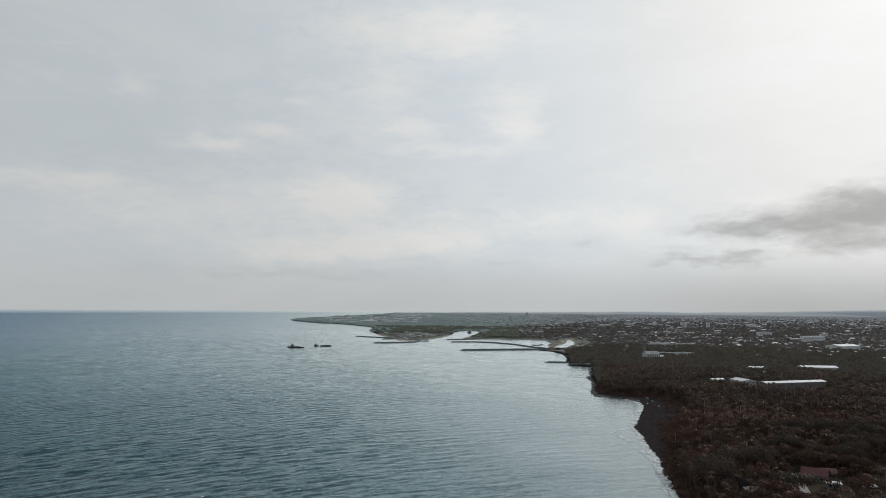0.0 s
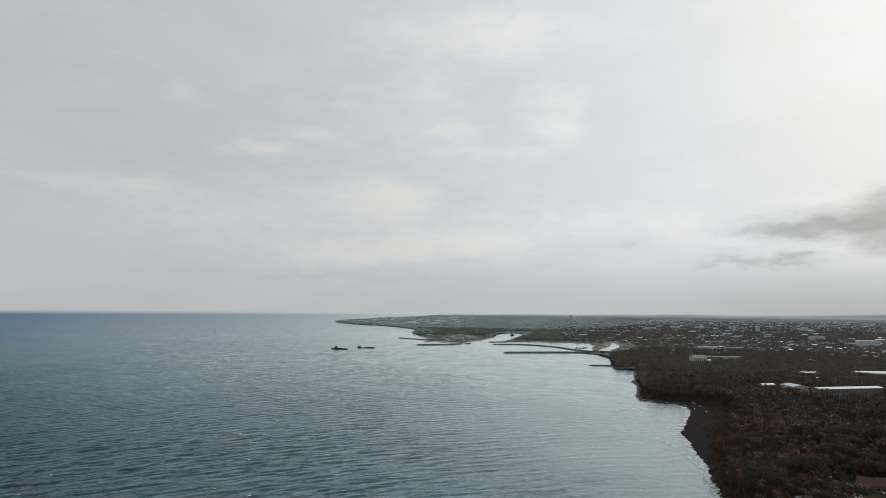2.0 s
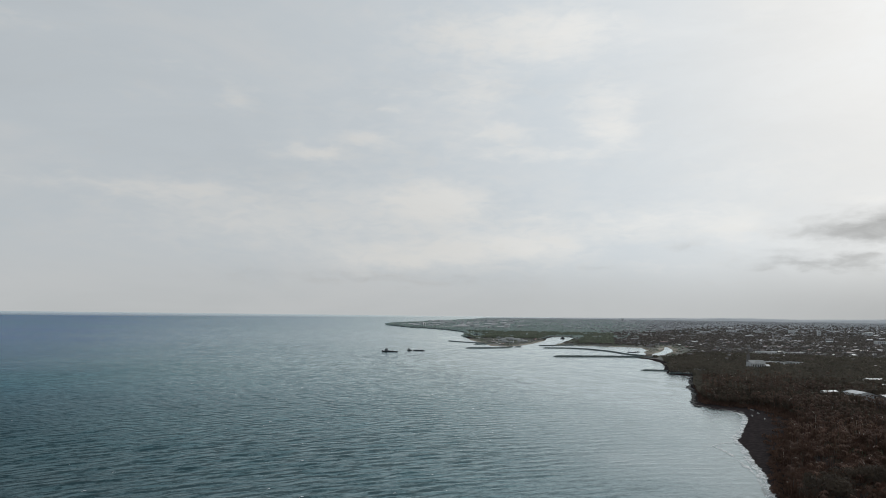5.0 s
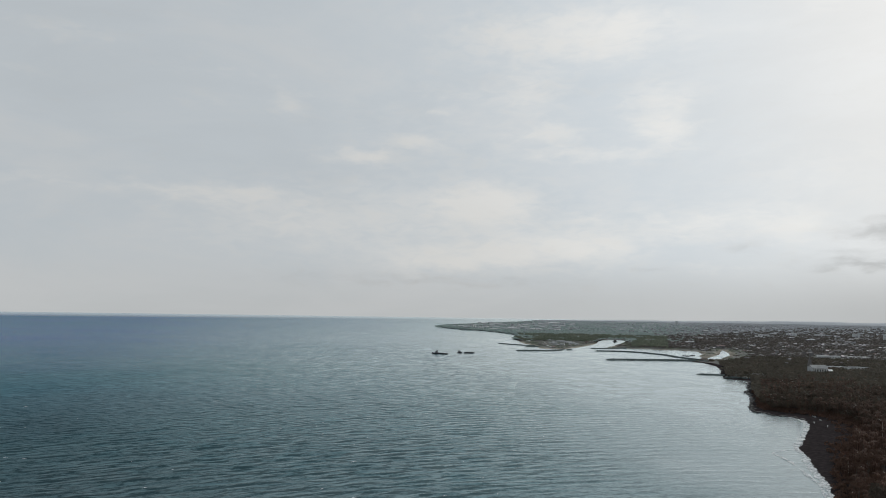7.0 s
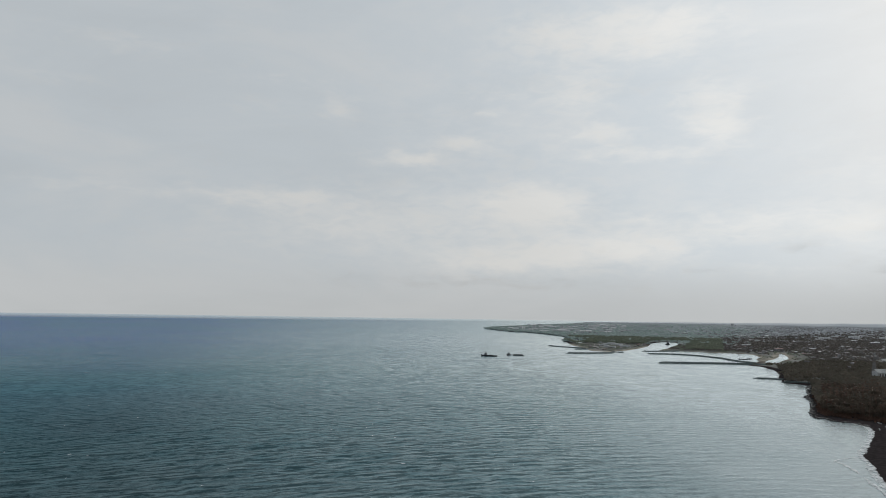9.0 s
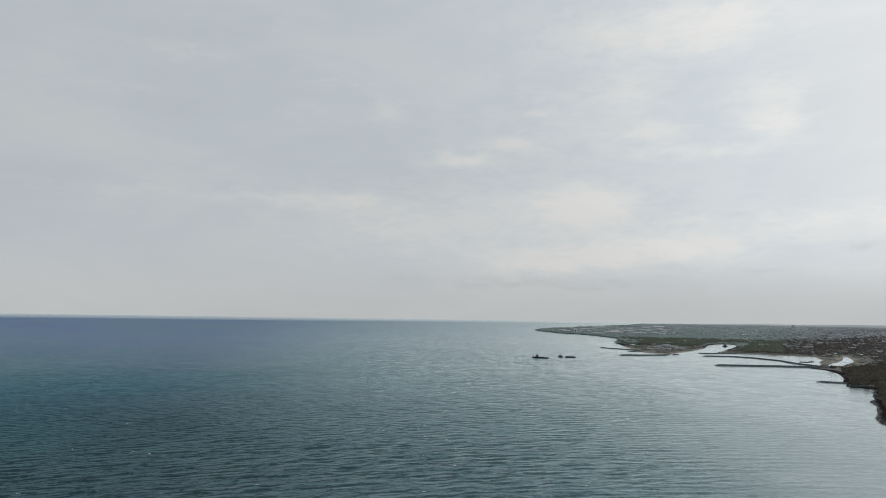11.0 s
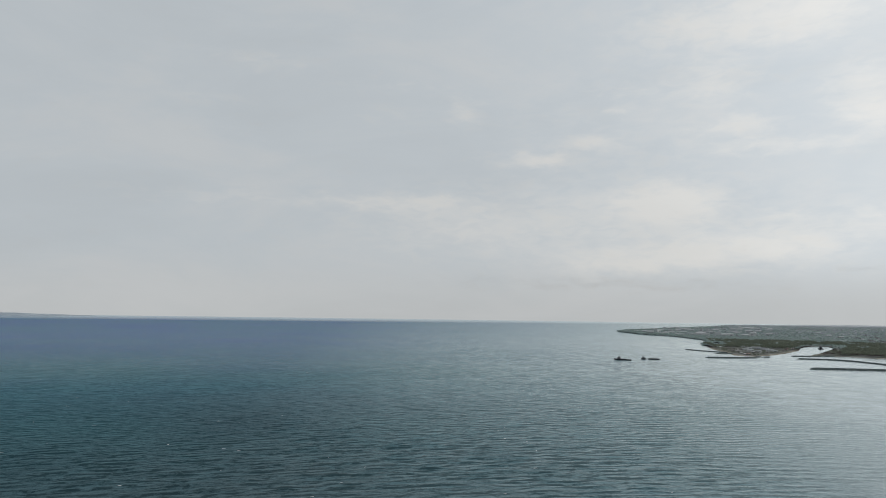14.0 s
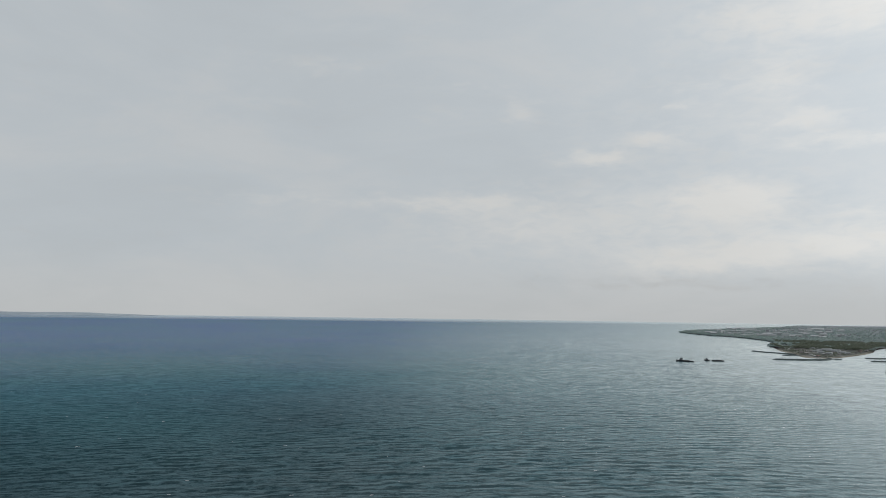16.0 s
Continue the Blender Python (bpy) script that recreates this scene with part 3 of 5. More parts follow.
# ---- building words ----
def part(name, bm, mat, parent, label=""):
    """Link a bmesh as one mesh object under a thing or a part."""
    me = bpy.data.meshes.new(name)
    bm.to_mesh(me)
    bm.free()
    me.materials.append(mat)
    ob = new(name, me)
    ob.parent = parent
    if label:
        ob["label"] = label
    return ob


def empty(name, x, y, turn=0.0, lift=0.0, size=1.0):
    """The base of a thing on the ground at x, y; turn in degrees."""
    ob = new(name)
    ob.matrix_basis = pose(x, y, float(ground_height(np.array([x]), np.array([y]))[0]) + lift, 0, 0, turn) @ Matrix.Scale(size, 4)
    return ob


def box_into(bm, x0, x1, y0, y1, z0, z1, bevel=0.0, taper=1.0):
    m = Matrix.LocRotScale(((x0 + x1) / 2, (y0 + y1) / 2, (z0 + z1) / 2), None, (x1 - x0, y1 - y0, z1 - z0))
    got = bmesh.ops.create_cube(bm, size=1.0, matrix=m)["verts"]
    if taper != 1.0:
        for v_ in got:
            if v_.co.z > (z0 + z1) / 2:
                v_.co.x = (x0 + x1) / 2 + (v_.co.x - (x0 + x1) / 2) * taper
                v_.co.y = (y0 + y1) / 2 + (v_.co.y - (y0 + y1) / 2) * taper
    if bevel:
        es = {e for v_ in got for e in v_.link_edges}
        bmesh.ops.bevel(bm, geom=list(es), offset=bevel, segments=1, affect="EDGES")
    return bm


def box(*args, **kw):
    return box_into(bmesh.new(), *args, **kw)


def gable(length, width, z0, rise, eave=0.6, thick=0.25, hip=0.0):
    """A pitched roof with its ridge along x; hip draws the ridge's ends in."""
    bm = bmesh.new()
    l, w = length / 2 + eave, width / 2 + eave
    drop = rise * eave / (width / 2)
    rings = []
    for dz in (0, thick):
        rings.append([bm.verts.new(c) for c in ((-l, -w, z0 - drop + dz), (l, -w, z0 - drop + dz), (l, w, z0 - drop + dz), (-l, w, z0 - drop + dz), (-l + hip, 0, z0 + rise + dz), (l - hip, 0, z0 + rise + dz))])
    lo, hi = rings
    for r, flip in ((lo, True), (hi, False)):
        for f in ((0, 1, 5, 4), (2, 3, 4, 5), (0, 4, 3), (1, 2, 5)):
            if len(f) == 3 and not hip:
                continue
            vs = [r[i] for i in f]
            bm.faces.new(vs[::-1] if flip else vs)
    edge = (0, 1, 2, 3) if hip else (0, 1, 5, 2, 3, 4)
    for a, b in zip(edge, edge[1:] + edge[:1]):
        bm.faces.new((lo[a], lo[b], hi[b], hi[a]))
    return bm


def gable_walls(length, width, height, rise):
    bm = box(-length / 2, length / 2, -width / 2, width / 2, -0.5, height)
    for x in (-length / 2, length / 2):
        a, b, c = (bm.verts.new((x, y, z)) for y, z in ((-width / 2, height), (width / 2, height), (0, height + rise)))
        bm.faces.new((a, b, c) if x > 0 else (c, b, a))
    return bm


# ---- trees ----
rng = np.random.default_rng(7)


def frond_crown(n, length, segs, width, seed, fold=False):
    """Arching palm fronds about the top of a trunk, as triangles."""
    g = np.random.default_rng(seed)
    V, F = [], []
    for i in range(n):
        a = 2 * math.pi * (i + g.uniform(-0.3, 0.3)) / n
        rise = g.uniform(-0.35, 1.5)
        l = length * g.uniform(0.8, 1.1)
        ca, sa_ = math.cos(a), math.sin(a)
        base = len(V)
        for s in range(segs + 1):
            u = s / segs
            rad = l * (u - 0.18 * u * u)
            z = l * (0.55 * rise * u - 0.68 * u * u)
            w = width * (0.35 + 1.6 * u * (1 - u)) * (1 - 0.8 * (u == 1))
            side = (-sa_ * w, ca * w)
            V.append((ca * rad + side[0], sa_ * rad + side[1], z - 0.35 * w))
            if fold:
                V.append((ca * rad, sa_ * rad, z))
            V.append((ca * rad - side[0], sa_ * rad - side[1], z - 0.35 * w))
        k = 3 if fold else 2
        for s in range(segs):
            for c in range(k - 1):
                p = base + s * k + c
                F += [(p, p + 1, p + k), (p + 1, p + k + 1, p + k)]
    return np.array(V), np.array(F)


def trunk_tube(height, r0, r1, lean, sides=5, segs=3):
    V, F = [], []
    for s in range(segs + 1):
        u = s / segs
        for k in range(sides):
            a = 2 * math.pi * k / sides
            r = r0 + (r1 - r0) * u
            V.append((lean * u * u + r * math.cos(a), r * math.sin(a), height * u - (0.6 if s == 0 else 0)))
    for s in range(segs):
        for k in range(sides):
            a, b = s * sides + k, s * sides + (k + 1) % sides
            F += [(a, b, b + sides), (a, b + sides, a + sides)]
    return np.array(V), np.array(F)


def leaf_crown(count, size, radius, height, seed, lobes=6):
    """A crown of many small leaf clumps on several uneven boughs, as triangles."""
    g = np.random.default_rng(seed)
    mid = np.stack([g.normal(0, radius * 0.45, lobes), g.normal(0, radius * 0.45, lobes), g.uniform(-0.25, 0.4, lobes) * height], -1)
    rad = g.uniform(0.42, 0.68, lobes) * radius
    i = g.integers(0, lobes, count)
    d = g.normal(size=(count, 3))
    d /= np.linalg.norm(d, axis=1)[:, None]
    d[:, 2] = np.abs(d[:, 2]) * 0.9 - 0.25
    c = mid[i] + d * rad[i][:, None] * g.uniform(0.75, 1.1, (count, 1)) * np.array([1, 1, 0.8])
    t = np.cross(d, g.normal(size=(count, 3)))
    t /= np.linalg.norm(t, axis=1)[:, None] + 1e-9
    b = np.cross(d, t)
    b /= np.linalg.norm(b, axis=1)[:, None] + 1e-9
    s = size * g.uniform(0.6, 1.3, (count, 1))
    V = np.stack([c - t * s * 0.6, c + b * s * 0.35 + d * s * 0.15, c + t * s * 0.7, c - b * s * 0.4], 1).reshape(-1, 3)
    k = np.arange(count)[:, None] * 4
    return V, np.concatenate([k + [0, 1, 2], k + [0, 2, 3]], 0)


def scatter(name, kinds, xs, ys, size, mat, label, category, lift=0.0):
    """One object of kind stuff: a random pick of the kinds at every place."""
    pick = rng.integers(0, len(kinds), len(xs))
    zs = ground_height(xs, ys) + lift
    allv, allf, at_ = [], [], 0
    for k, (V, F) in enumerate(kinds):
        m = pick == k
        if not m.any():
            continue
        a = rng.uniform(0, 2 * math.pi, m.sum())
        s = size[m]
        x = (V[None, :, 0] * np.cos(a)[:, None] - V[None, :, 1] * np.sin(a)[:, None]) * s[:, None] + xs[m][:, None]
        y = (V[None, :, 0] * np.sin(a)[:, None] + V[None, :, 1] * np.cos(a)[:, None]) * s[:, None] + ys[m][:, None]
        z = V[None, :, 2] * s[:, None] + zs[m][:, None]
        allv.append(np.stack([x, y, z], -1).reshape(-1, 3))
        allf.append((F[None] + (np.arange(m.sum()) * len(V))[:, None, None] + at_).reshape(-1, 3))
        at_ += m.sum() * len(V)
    ob = mesh_object(name, np.concatenate(allv), np.concatenate(allf), mat)
    return tagged(ob, label, category, kind="stuff")


def joined(*pieces):
    V, F, at_ = [], [], 0
    for v_, f_ in pieces:
        V.append(v_)
        F.append(f_ + at_)
        at_ += len(v_)
    return np.concatenate(V), np.concatenate(F)


def spread(n, az0, az1, far0, far1, by_eye=0.0):
    """Random places on land between two headings and distances; by_eye 1 thins them out with distance."""
    u = rng.uniform(size=n)
    even = np.sqrt(far0 ** 2 + u * (far1 ** 2 - far0 ** 2))
    seen = 1 / (1 / far0 + u * (1 / far1 - 1 / far0))
    far = np.where(rng.uniform(size=n) < by_eye, seen, even)
    a = np.radians(rng.uniform(az0, az1, n))
    r = drawn_in(far)
    return r * np.sin(a), r * np.cos(a), r / far


def beach_width(y):
    """How far the bare black sand reaches from the water."""
    return np.interp(y, [400, 450, 520, 600, 720, 765, 800], [1.5, 6, 25, 37, 33, 14, 8])


CLEAR = []      # places kept free of trees: x, y, radius


def clear_of(x, y, extra=0.0):
    ok = np.ones(len(x), bool)
    for cx, cy, cr in CLEAR:
        ok &= np.hypot(x - cx, y - cy) > cr + extra
    return ok


def keep_open(x, y, length, yard=0.7):
    """No trees on a building, nor on a strip towards the camera that keeps it in view."""
    d = math.hypot(x, y)
    rad = length * 0.16 + 3
    for s in (-0.4, -0.2, 0, 0.2, 0.4):
        cx, cy = x + s * length * y / d, y - s * length * x / d
        steps = max(3, int(yard * length / rad / 1.3))
        for f in range(steps + 1):
            g = yard * length * f / steps
            CLEAR.append((cx - x / d * g, cy - y / d * g, rad))


# ---- large buildings ----
def windows_row(parent, x0, x1, y, z, n, w, h, name="window"):
    for i in range(n):
        cx = x0 + (x1 - x0) * (i + 0.5) / n
        part(name, box(cx - w / 2, cx + w / 2, y - 0.08, y + 0.08, z, z + h), M_DARKGLASS, parent)


def warehouse(x, y, turn, length, width, height, rise, label, wall=None, roof=None, doors=2):
    t = empty("warehouse", x, y, turn)
    part("wall", gable_walls(length, width, height, rise), wall or M_WALLDARK, t)
    part("roof", gable(length, width, height, rise, 0.8, 0.3), roof or M_WHITE, t, "pale sheet-metal roof")
    for i in range(doors):
        cx = -length / 2 + length * (i + 0.5) / doors
        part("door", box(cx - 2.2, cx + 2.2, -width / 2 - 0.1, -width / 2 + 0.1, 0, 4.5), M_HULL, t)
    for i in range(int(length / 9)):
        cx = -length / 2 + 4.5 + 9 * i
        part("wall_post", box(cx - 0.2, cx + 0.2, -width / 2 - 0.14, -width / 2 - 0.01, 0, height - 0.4), wall or M_WALLDARK, t)
    tagged(t, label, "warehouse")
    keep_open(x, y, max(length, width), 0.4)
    return t


def flat_block(x, y, turn, length, width, height, label, category="building", floors=2, name="building", wall=None, yard=0.7):
    t = empty(name, x, y, turn)
    part("wall", box(-length / 2, length / 2, -width / 2, width / 2, -0.5, height), wall or M_WALL, t)
    part("roof", box(-length / 2 - 0.6, length / 2 + 0.6, -width / 2 - 0.6, width / 2 + 0.6, height, height + 0.7, bevel=0.1), M_WHITE, t, "flat pale roof")
    for f in range(floors):
        windows_row(t, -length / 2 + 1, length / 2 - 1, -width / 2, f * height / floors + 1.0, max(3, int(length / 6)), 2.4, 1.5)
    tagged(t, label, category)
    keep_open(x, y, max(length, width), yard)
    return t


warehouse(381, 785, 18, 80, 13, 11.5, 1.3, "long warehouse with a white sheet-metal roof among palms", doors=3)
warehouse(347, 832, 100, 26, 17, 8.6, 1.8, "pale gabled shed beside the long warehouse", wall=M_WHITE, doors=1)
warehouse(322, 846, 20, 16, 9, 7.6, 1.6, "small pale shed half hidden by palms", wall=M_WALL, doors=1)
warehouse(453, 1040, 10, 22, 12, 6.0, 2.0, "pale shed with a low gabled roof among trees", wall=M_WALL, doors=1)
warehouse(547, 1050, -2, 50, 20, 7.0, 2.0, "wide pale hall with a low white roof among trees", wall=M_WALL, doors=2)
warehouse(917, 1644, 20, 62, 40, 9.5, 3.0, "broad industrial hall with a low white roof", wall=M_WHITE, doors=3)
flat_block(1067, 2071, -8, 58, 26, 15, "long white-roofed commercial block", floors=2, wall=M_WHITE)
flat_block(1030, 2088, -8, 30, 20, 7, "low annexe of the commercial block", floors=2)
flat_block(1113, 2482, 5, 46, 20, 14, "wide pale public building", floors=3, wall=M_WHITE)
flat_block(1868, 3110, 10, 54, 20, 13, "pale flat-roofed hall near the horizon", floors=2)


def radio_mast(x, y, height):
    t = empty("radio_mast", x, y)
    for a in range(3):
        ca, sa_ = math.cos(a * 2.094), math.sin(a * 2.094)
        bm = bmesh.new()
        bmesh.ops.create_cone(bm, cap_ends=True, segments=5, radius1=0.8, radius2=0.5, depth=height, matrix=Matrix.Translation((ca * 2.2, sa_ * 2.2, height / 2)))
        part("leg", bm, M_WHITE, t)
    for k in range(1, 7):
        part("brace", box(-2.6, 2.6, -2.4, 2.4, height * k / 7, height * k / 7 + 0.8, bevel=0.2), M_CONCRETE, t)
    part("antenna", box(-1.6, 1.6, -1.6, 1.6, height, height + 6, taper=0.3), M_WHITE, t)
    tagged(t, "slim pale lattice mast above the distant roofs", "mast")


radio_mast(1900, 3190, 38)


warehouse(430, 968, 14, 14, 9, 5.0, 1.5, "little pale shed in a clearing", wall=M_WALL, doors=1)


def church(x, y, turn):
    """A gabled nave with a bright front and side, a stepped tower with four pinnacles behind its front corner, and a low cloister wing."""
    t = empty("church", x, y, turn)
    part("nave", gable_walls(26, 14, 8.5, 5), M_WALL, t)
    part("roof", gable(26, 14, 8.5, 5, 0.8, 0.3), M_CONCRETE, t, "pale grey sheet roof")
    tower = part("tower", box(-11.4, -6.0, 6.2, 11.6, -0.5, 15, taper=0.96), M_WALLDARK, t, "grey rendered tower")
    part("belfry", box(-10.8, -6.6, 6.8, 11.0, 15, 20.5, taper=0.9), M_WALLDARK, t)
    for sx in (-10.4, -7.0):
        for sy in (7.2, 10.6):
            part("pinnacle", box(sx - 0.5, sx + 0.5, sy - 0.5, sy + 0.5, 20.3, 24.5, taper=0.15), M_WALLDARK, tower)
    part("spire", box(-10.0, -7.4, 7.6, 10.2, 20.4, 27, taper=0.05), M_WALLDARK, t)
    part("gable_front", box(-13.7, -13.0, -7.6, 7.6, -0.5, 10.5), M_WHITE, t, "white front wall")
    part("front_door", box(-13.85, -13.65, -1.4, 1.4, 0, 4.2), M_HULL, t)
    for i in range(6):
        cx = -10.8 + i * 4.3
        part("buttress", box(cx - 0.45, cx + 0.45, -7.9, -6.9, -0.3, 7.4, taper=0.85), M_WHITE, t)
        part("window", box(cx + 1.4, cx + 3.0, -7.09, -6.95, 1.6, 6.2), M_DARKGLASS, t)
    part("wing", gable_walls(0.01 + 12, 7, 4.0, 2.0), M_WALL, t).location = (19, 2, 0)
    part("wing_roof", gable(12, 7, 4.0, 2.0, 0.6, 0.25), M_WHITE, t).location = (19, 2, 0)
    tagged(t, "pale church with a buttressed side and a grey pinnacled tower", "church")
    keep_open(x, y, 34, 1.8)


church(381, 1312, 14)
for c in ((255, 1570, 45), (285, 1625, 45), (310, 1700, 40), (340, 1790, 40), (362, 1900, 40), (385, 2050, 35), (250, 1480, 30)):
    CLEAR.append(c)
for hx, hy, hl, hw, hh, ht, lab in ((-87, 2473, 26, 12, 6, 8, "pale harbour shed on the sandy spit"), (-60, 2385, 22, 11, 6, -6, "long white harbour warehouse on the spit"),
                                    (-30, 2262, 12, 8, 4.5, 20, "small harbour hut on the sand"), (-122, 2560, 20, 10, 5, 0, "low shed behind the grove"), (-106, 2440, 12, 8, 4, 30, "small shed on the sandy yard"), (-95, 2270, 16, 9, 4.5, 12, "white-roofed shed on the sandy yard"), (-72, 2210, 14, 8, 4.5, -15, "white-roofed shed on the sandy yard"),
                                    (-110, 2330, 18, 9, 5, 5, "white-roofed shed on the sandy yard"), (-45, 2310, 20, 9, 5, 10, "white-roofed shed on the sandy yard")):
    flat_block(hx, hy, ht, hl, hw, hh, lab, floors=1, name="harbour_shed", wall=M_WHITE)
for tx_, ty_, tw, th in ((-400, 3959, 16, 15), (-372, 3970, 12, 18), (-352, 3960, 15, 13), (520, 4400, 15, 22), (1145, 3403, 26, 16), (1182, 3191, 14, 24), (640, 3600, 30, 12), (905, 3480, 40, 11), (1010, 3440, 34, 11), (760, 3350, 44, 10), (1420, 3300, 36, 12)):
    flat_block(tx_, ty_, float(tx_ % 20), tw, tw * 0.6, th, "pale block standing above the distant town", floors=3, name="tower_block", wall=M_WHITE)
for lx, ly, ll, lt in ((553, 1822, 48, -2), (600, 1808, 22, -3), (624, 1808, 24, -4)):
    flat_block(lx, ly, lt, ll, 9, 5.0, "long low row building with a pale roof", floors=1, name="row_building", wall=M_WHITE, yard=1.8)
for lx, ly, ll, lt in ((452, 1440, 34, -3), (488, 1444, 30, -3)):
    flat_block(lx, ly, lt, ll, 6, 3.4, "low white boundary building behind the church", floors=1, name="row_building", wall=M_WHITE, yard=2.4)


def house(name, x, y, turn, length, width, height, rise, roof, label, size=1.0, hip=0.0):
    t = empty(name, x, y, turn, size=size)
    part("wall", gable_walls(length, width, height, rise if not hip else 0.01), M_WALLS_OB, t)
    part("roof", gable(length, width, height, rise, 0.7, 0.16, hip), roof, t)
    part("door", box(-0.5, 0.5, -width / 2 - 0.06, -width / 2 + 0.06, 0, 2.05), M_HULL, t)
    for cx in (-length * 0.3, length * 0.3):
        part("window", box(cx - 0.6, cx + 0.6, -width / 2 - 0.05, -width / 2 + 0.05, 0.9, 2.1), M_DARKGLASS, t)
    return tagged(t, label, "house")


house("house", 197, 384, -38, 12, 8, 3.4, 2.8, M_RED, "house with a dull red tin roof among trees")
house("house", 206, 388, -20, 7, 5, 3.6, 1.6, M_RED, "small outbuilding with a bright red tin roof")
house("house", 172, 352, 70, 22, 8, 3.2, 1.6, M_RUST, "long low house with a streaked rusty grey roof")
house("house", 188, 380, -12, 9, 5, 3.0, 1.0, M_RUST, "low annexe with a streaked grey roof")
house("house", 197, 367, -14, 6, 4.5, 2.8, 0.6, M_WHITE, "small hut with a white sheet roof")
house("house", 213, 362, 20, 4, 3.4, 2.4, 0.6, M_CONCRETE, "small hut with a grey roof among trees")
house("house", 149, 352, 12, 7, 5, 2.8, 1.3, M_RUST, "small rusty-roofed house near the beach")
for c in ((194, 384, 9), (202, 388, 6), (178, 376, 7), (178, 366, 7), (179, 356, 7), (188, 380, 7), (198, 368, 5), (213, 362, 4), (168, 344, 6), (190, 372, 6), (186, 362, 5), (184, 350, 6), (196, 374, 5), (212, 355, 4), (204, 386, 7), (172, 362, 6), (178, 346, 7), (186, 342, 6), (188, 358, 7), (192, 350, 6), (168, 370, 5), (199, 361, 7), (194, 358, 6), (205, 366, 5), (149, 352, 6), (146, 344, 6), (166, 342, 6), (172, 338, 6), (176, 332, 6), (166, 334, 6), (182, 336, 5), (172, 352, 9)):
    CLEAR.append(c)


# ---- breakwaters and quay ----
def breakwater(points, height, base, label, seed):
    """A long mound of dumped rock: a rough core with boulders on it."""
    g = np.random.default_rng(seed)
    pts = np.array(points, float)
    seg = np.hypot(*np.diff(pts, axis=0).T)
    along = np.concatenate([[0], np.cumsum(seg)])
    n = int(along[-1] / 3.5) + 2
    s = np.linspace(0, along[-1], n)
    x, y = np.interp(s, along, pts[:, 0]), np.interp(s, along, pts[:, 1])
    tx, ty = np.gradient(x), np.gradient(y)
    l = np.hypot(tx, ty)
    nx, ny = -ty / l, tx / l
    prof = [(-0.5, -2.5), (-0.33, 0.35), (-0.17, 0.95), (0.0, 1.0), (0.17, 0.95), (0.33, 0.35), (0.5, -2.5)]
    end = np.clip(np.minimum(s, along[-1] - s + 8) / 6, 0.25, 1)
    z0 = sea_level(x, y)
    V = []
    for u, h in prof:
        hh = h * height if h > 0 else h
        V.append(np.stack([x + nx * u * base + g.normal(0, 0.5, n), y + ny * u * base + g.normal(0, 0.5, n), z0 + hh * end + g.normal(0, 0.16, n)], -1))
    V = np.stack(V, 1)
    k = len(prof)
    i = np.arange(n * k).reshape(n, k)
    q_ = np.stack([i[:-1, :-1], i[1:, :-1], i[1:, 1:], i[:-1, 1:]], -1).reshape(-1, 4)
    t = new("breakwater")
    core = mesh_object("core", V.reshape(-1, 3), q_, M_ROCK, t)
    # boulders on the slopes
    m = int(along[-1] * 0.9)
    j = g.integers(0, n, m)
    u = g.uniform(-0.38, 0.38, m)
    hh = np.interp(u, [p[0] for p in prof], [max(p[1], -0.4) for p in prof]) * height
    cube = np.array([(a, b, c) for a in (-1, 1) for b in (-1, 1) for c in (-1, 1)], float)
    cf = np.array([(0, 1, 3, 2), (4, 6, 7, 5), (0, 4, 5, 1), (2, 3, 7, 6), (0, 2, 6, 4), (1, 5, 7, 3)])
    c = np.stack([x[j] + nx[j] * u * base, y[j] + ny[j] * u * base, z0[j] + hh * end[j]], -1)
    rocks = c[:, None] + cube[None] * g.uniform(0.22, 0.5, (m, 1, 3)) + g.normal(0, 0.1, (m, 8, 3))
    ob = mesh_object("boulder", rocks.reshape(-1, 3), (cf[None] + np.arange(m)[:, None, None] * 8).reshape(-1, 4), M_ROCK, t)
    ob["kind"] = "stuff"
    return tagged(t, label, "breakwater", group="breakwaters of the harbour")


breakwater([(39, 1540), (82, 1554), (145, 1572), (215, 1586), (246, 1560)], 3.3, 13, "long dark rubble breakwater across the harbour mouth", 1)
breakwater([(21, 1915), (87, 1925), (137, 1886), (186, 1792), (204, 1703), (236, 1630)], 2.6, 12, "curved rubble breakwater behind the harbour mouth", 2)
breakwater([(174, 1221), (215, 1212)], 1.9, 9, "short dark rubble groyne", 3)
breakwater([(-176, 1830), (-120, 1850), (-70, 1895), (-62, 1960)], 3.0, 12, "dark rubble breakwater off the sandy spit", 4)
breakwater([(-54, 1936), (-40, 1954)], 2.6, 10, "small heap of dark rock off the spit", 5)
breakwater([(-173, 2056), (-125, 2100)], 2.6, 12, "low rubble groyne by the spit", 6)
breakwater([(-272, 2265), (-231, 2206), (-150, 2140)], 2.4, 10, "rubble groyne sheltering the small lagoon", 7)
breakwater([(10, 2050), (40, 2062), (110, 2118)], 2.4, 11, "stone-faced end of the spit at the channel", 8)
breakwater([(204, 1160), (241, 1147)], 3.0, 10, "stone quay edge below the trees", 9)


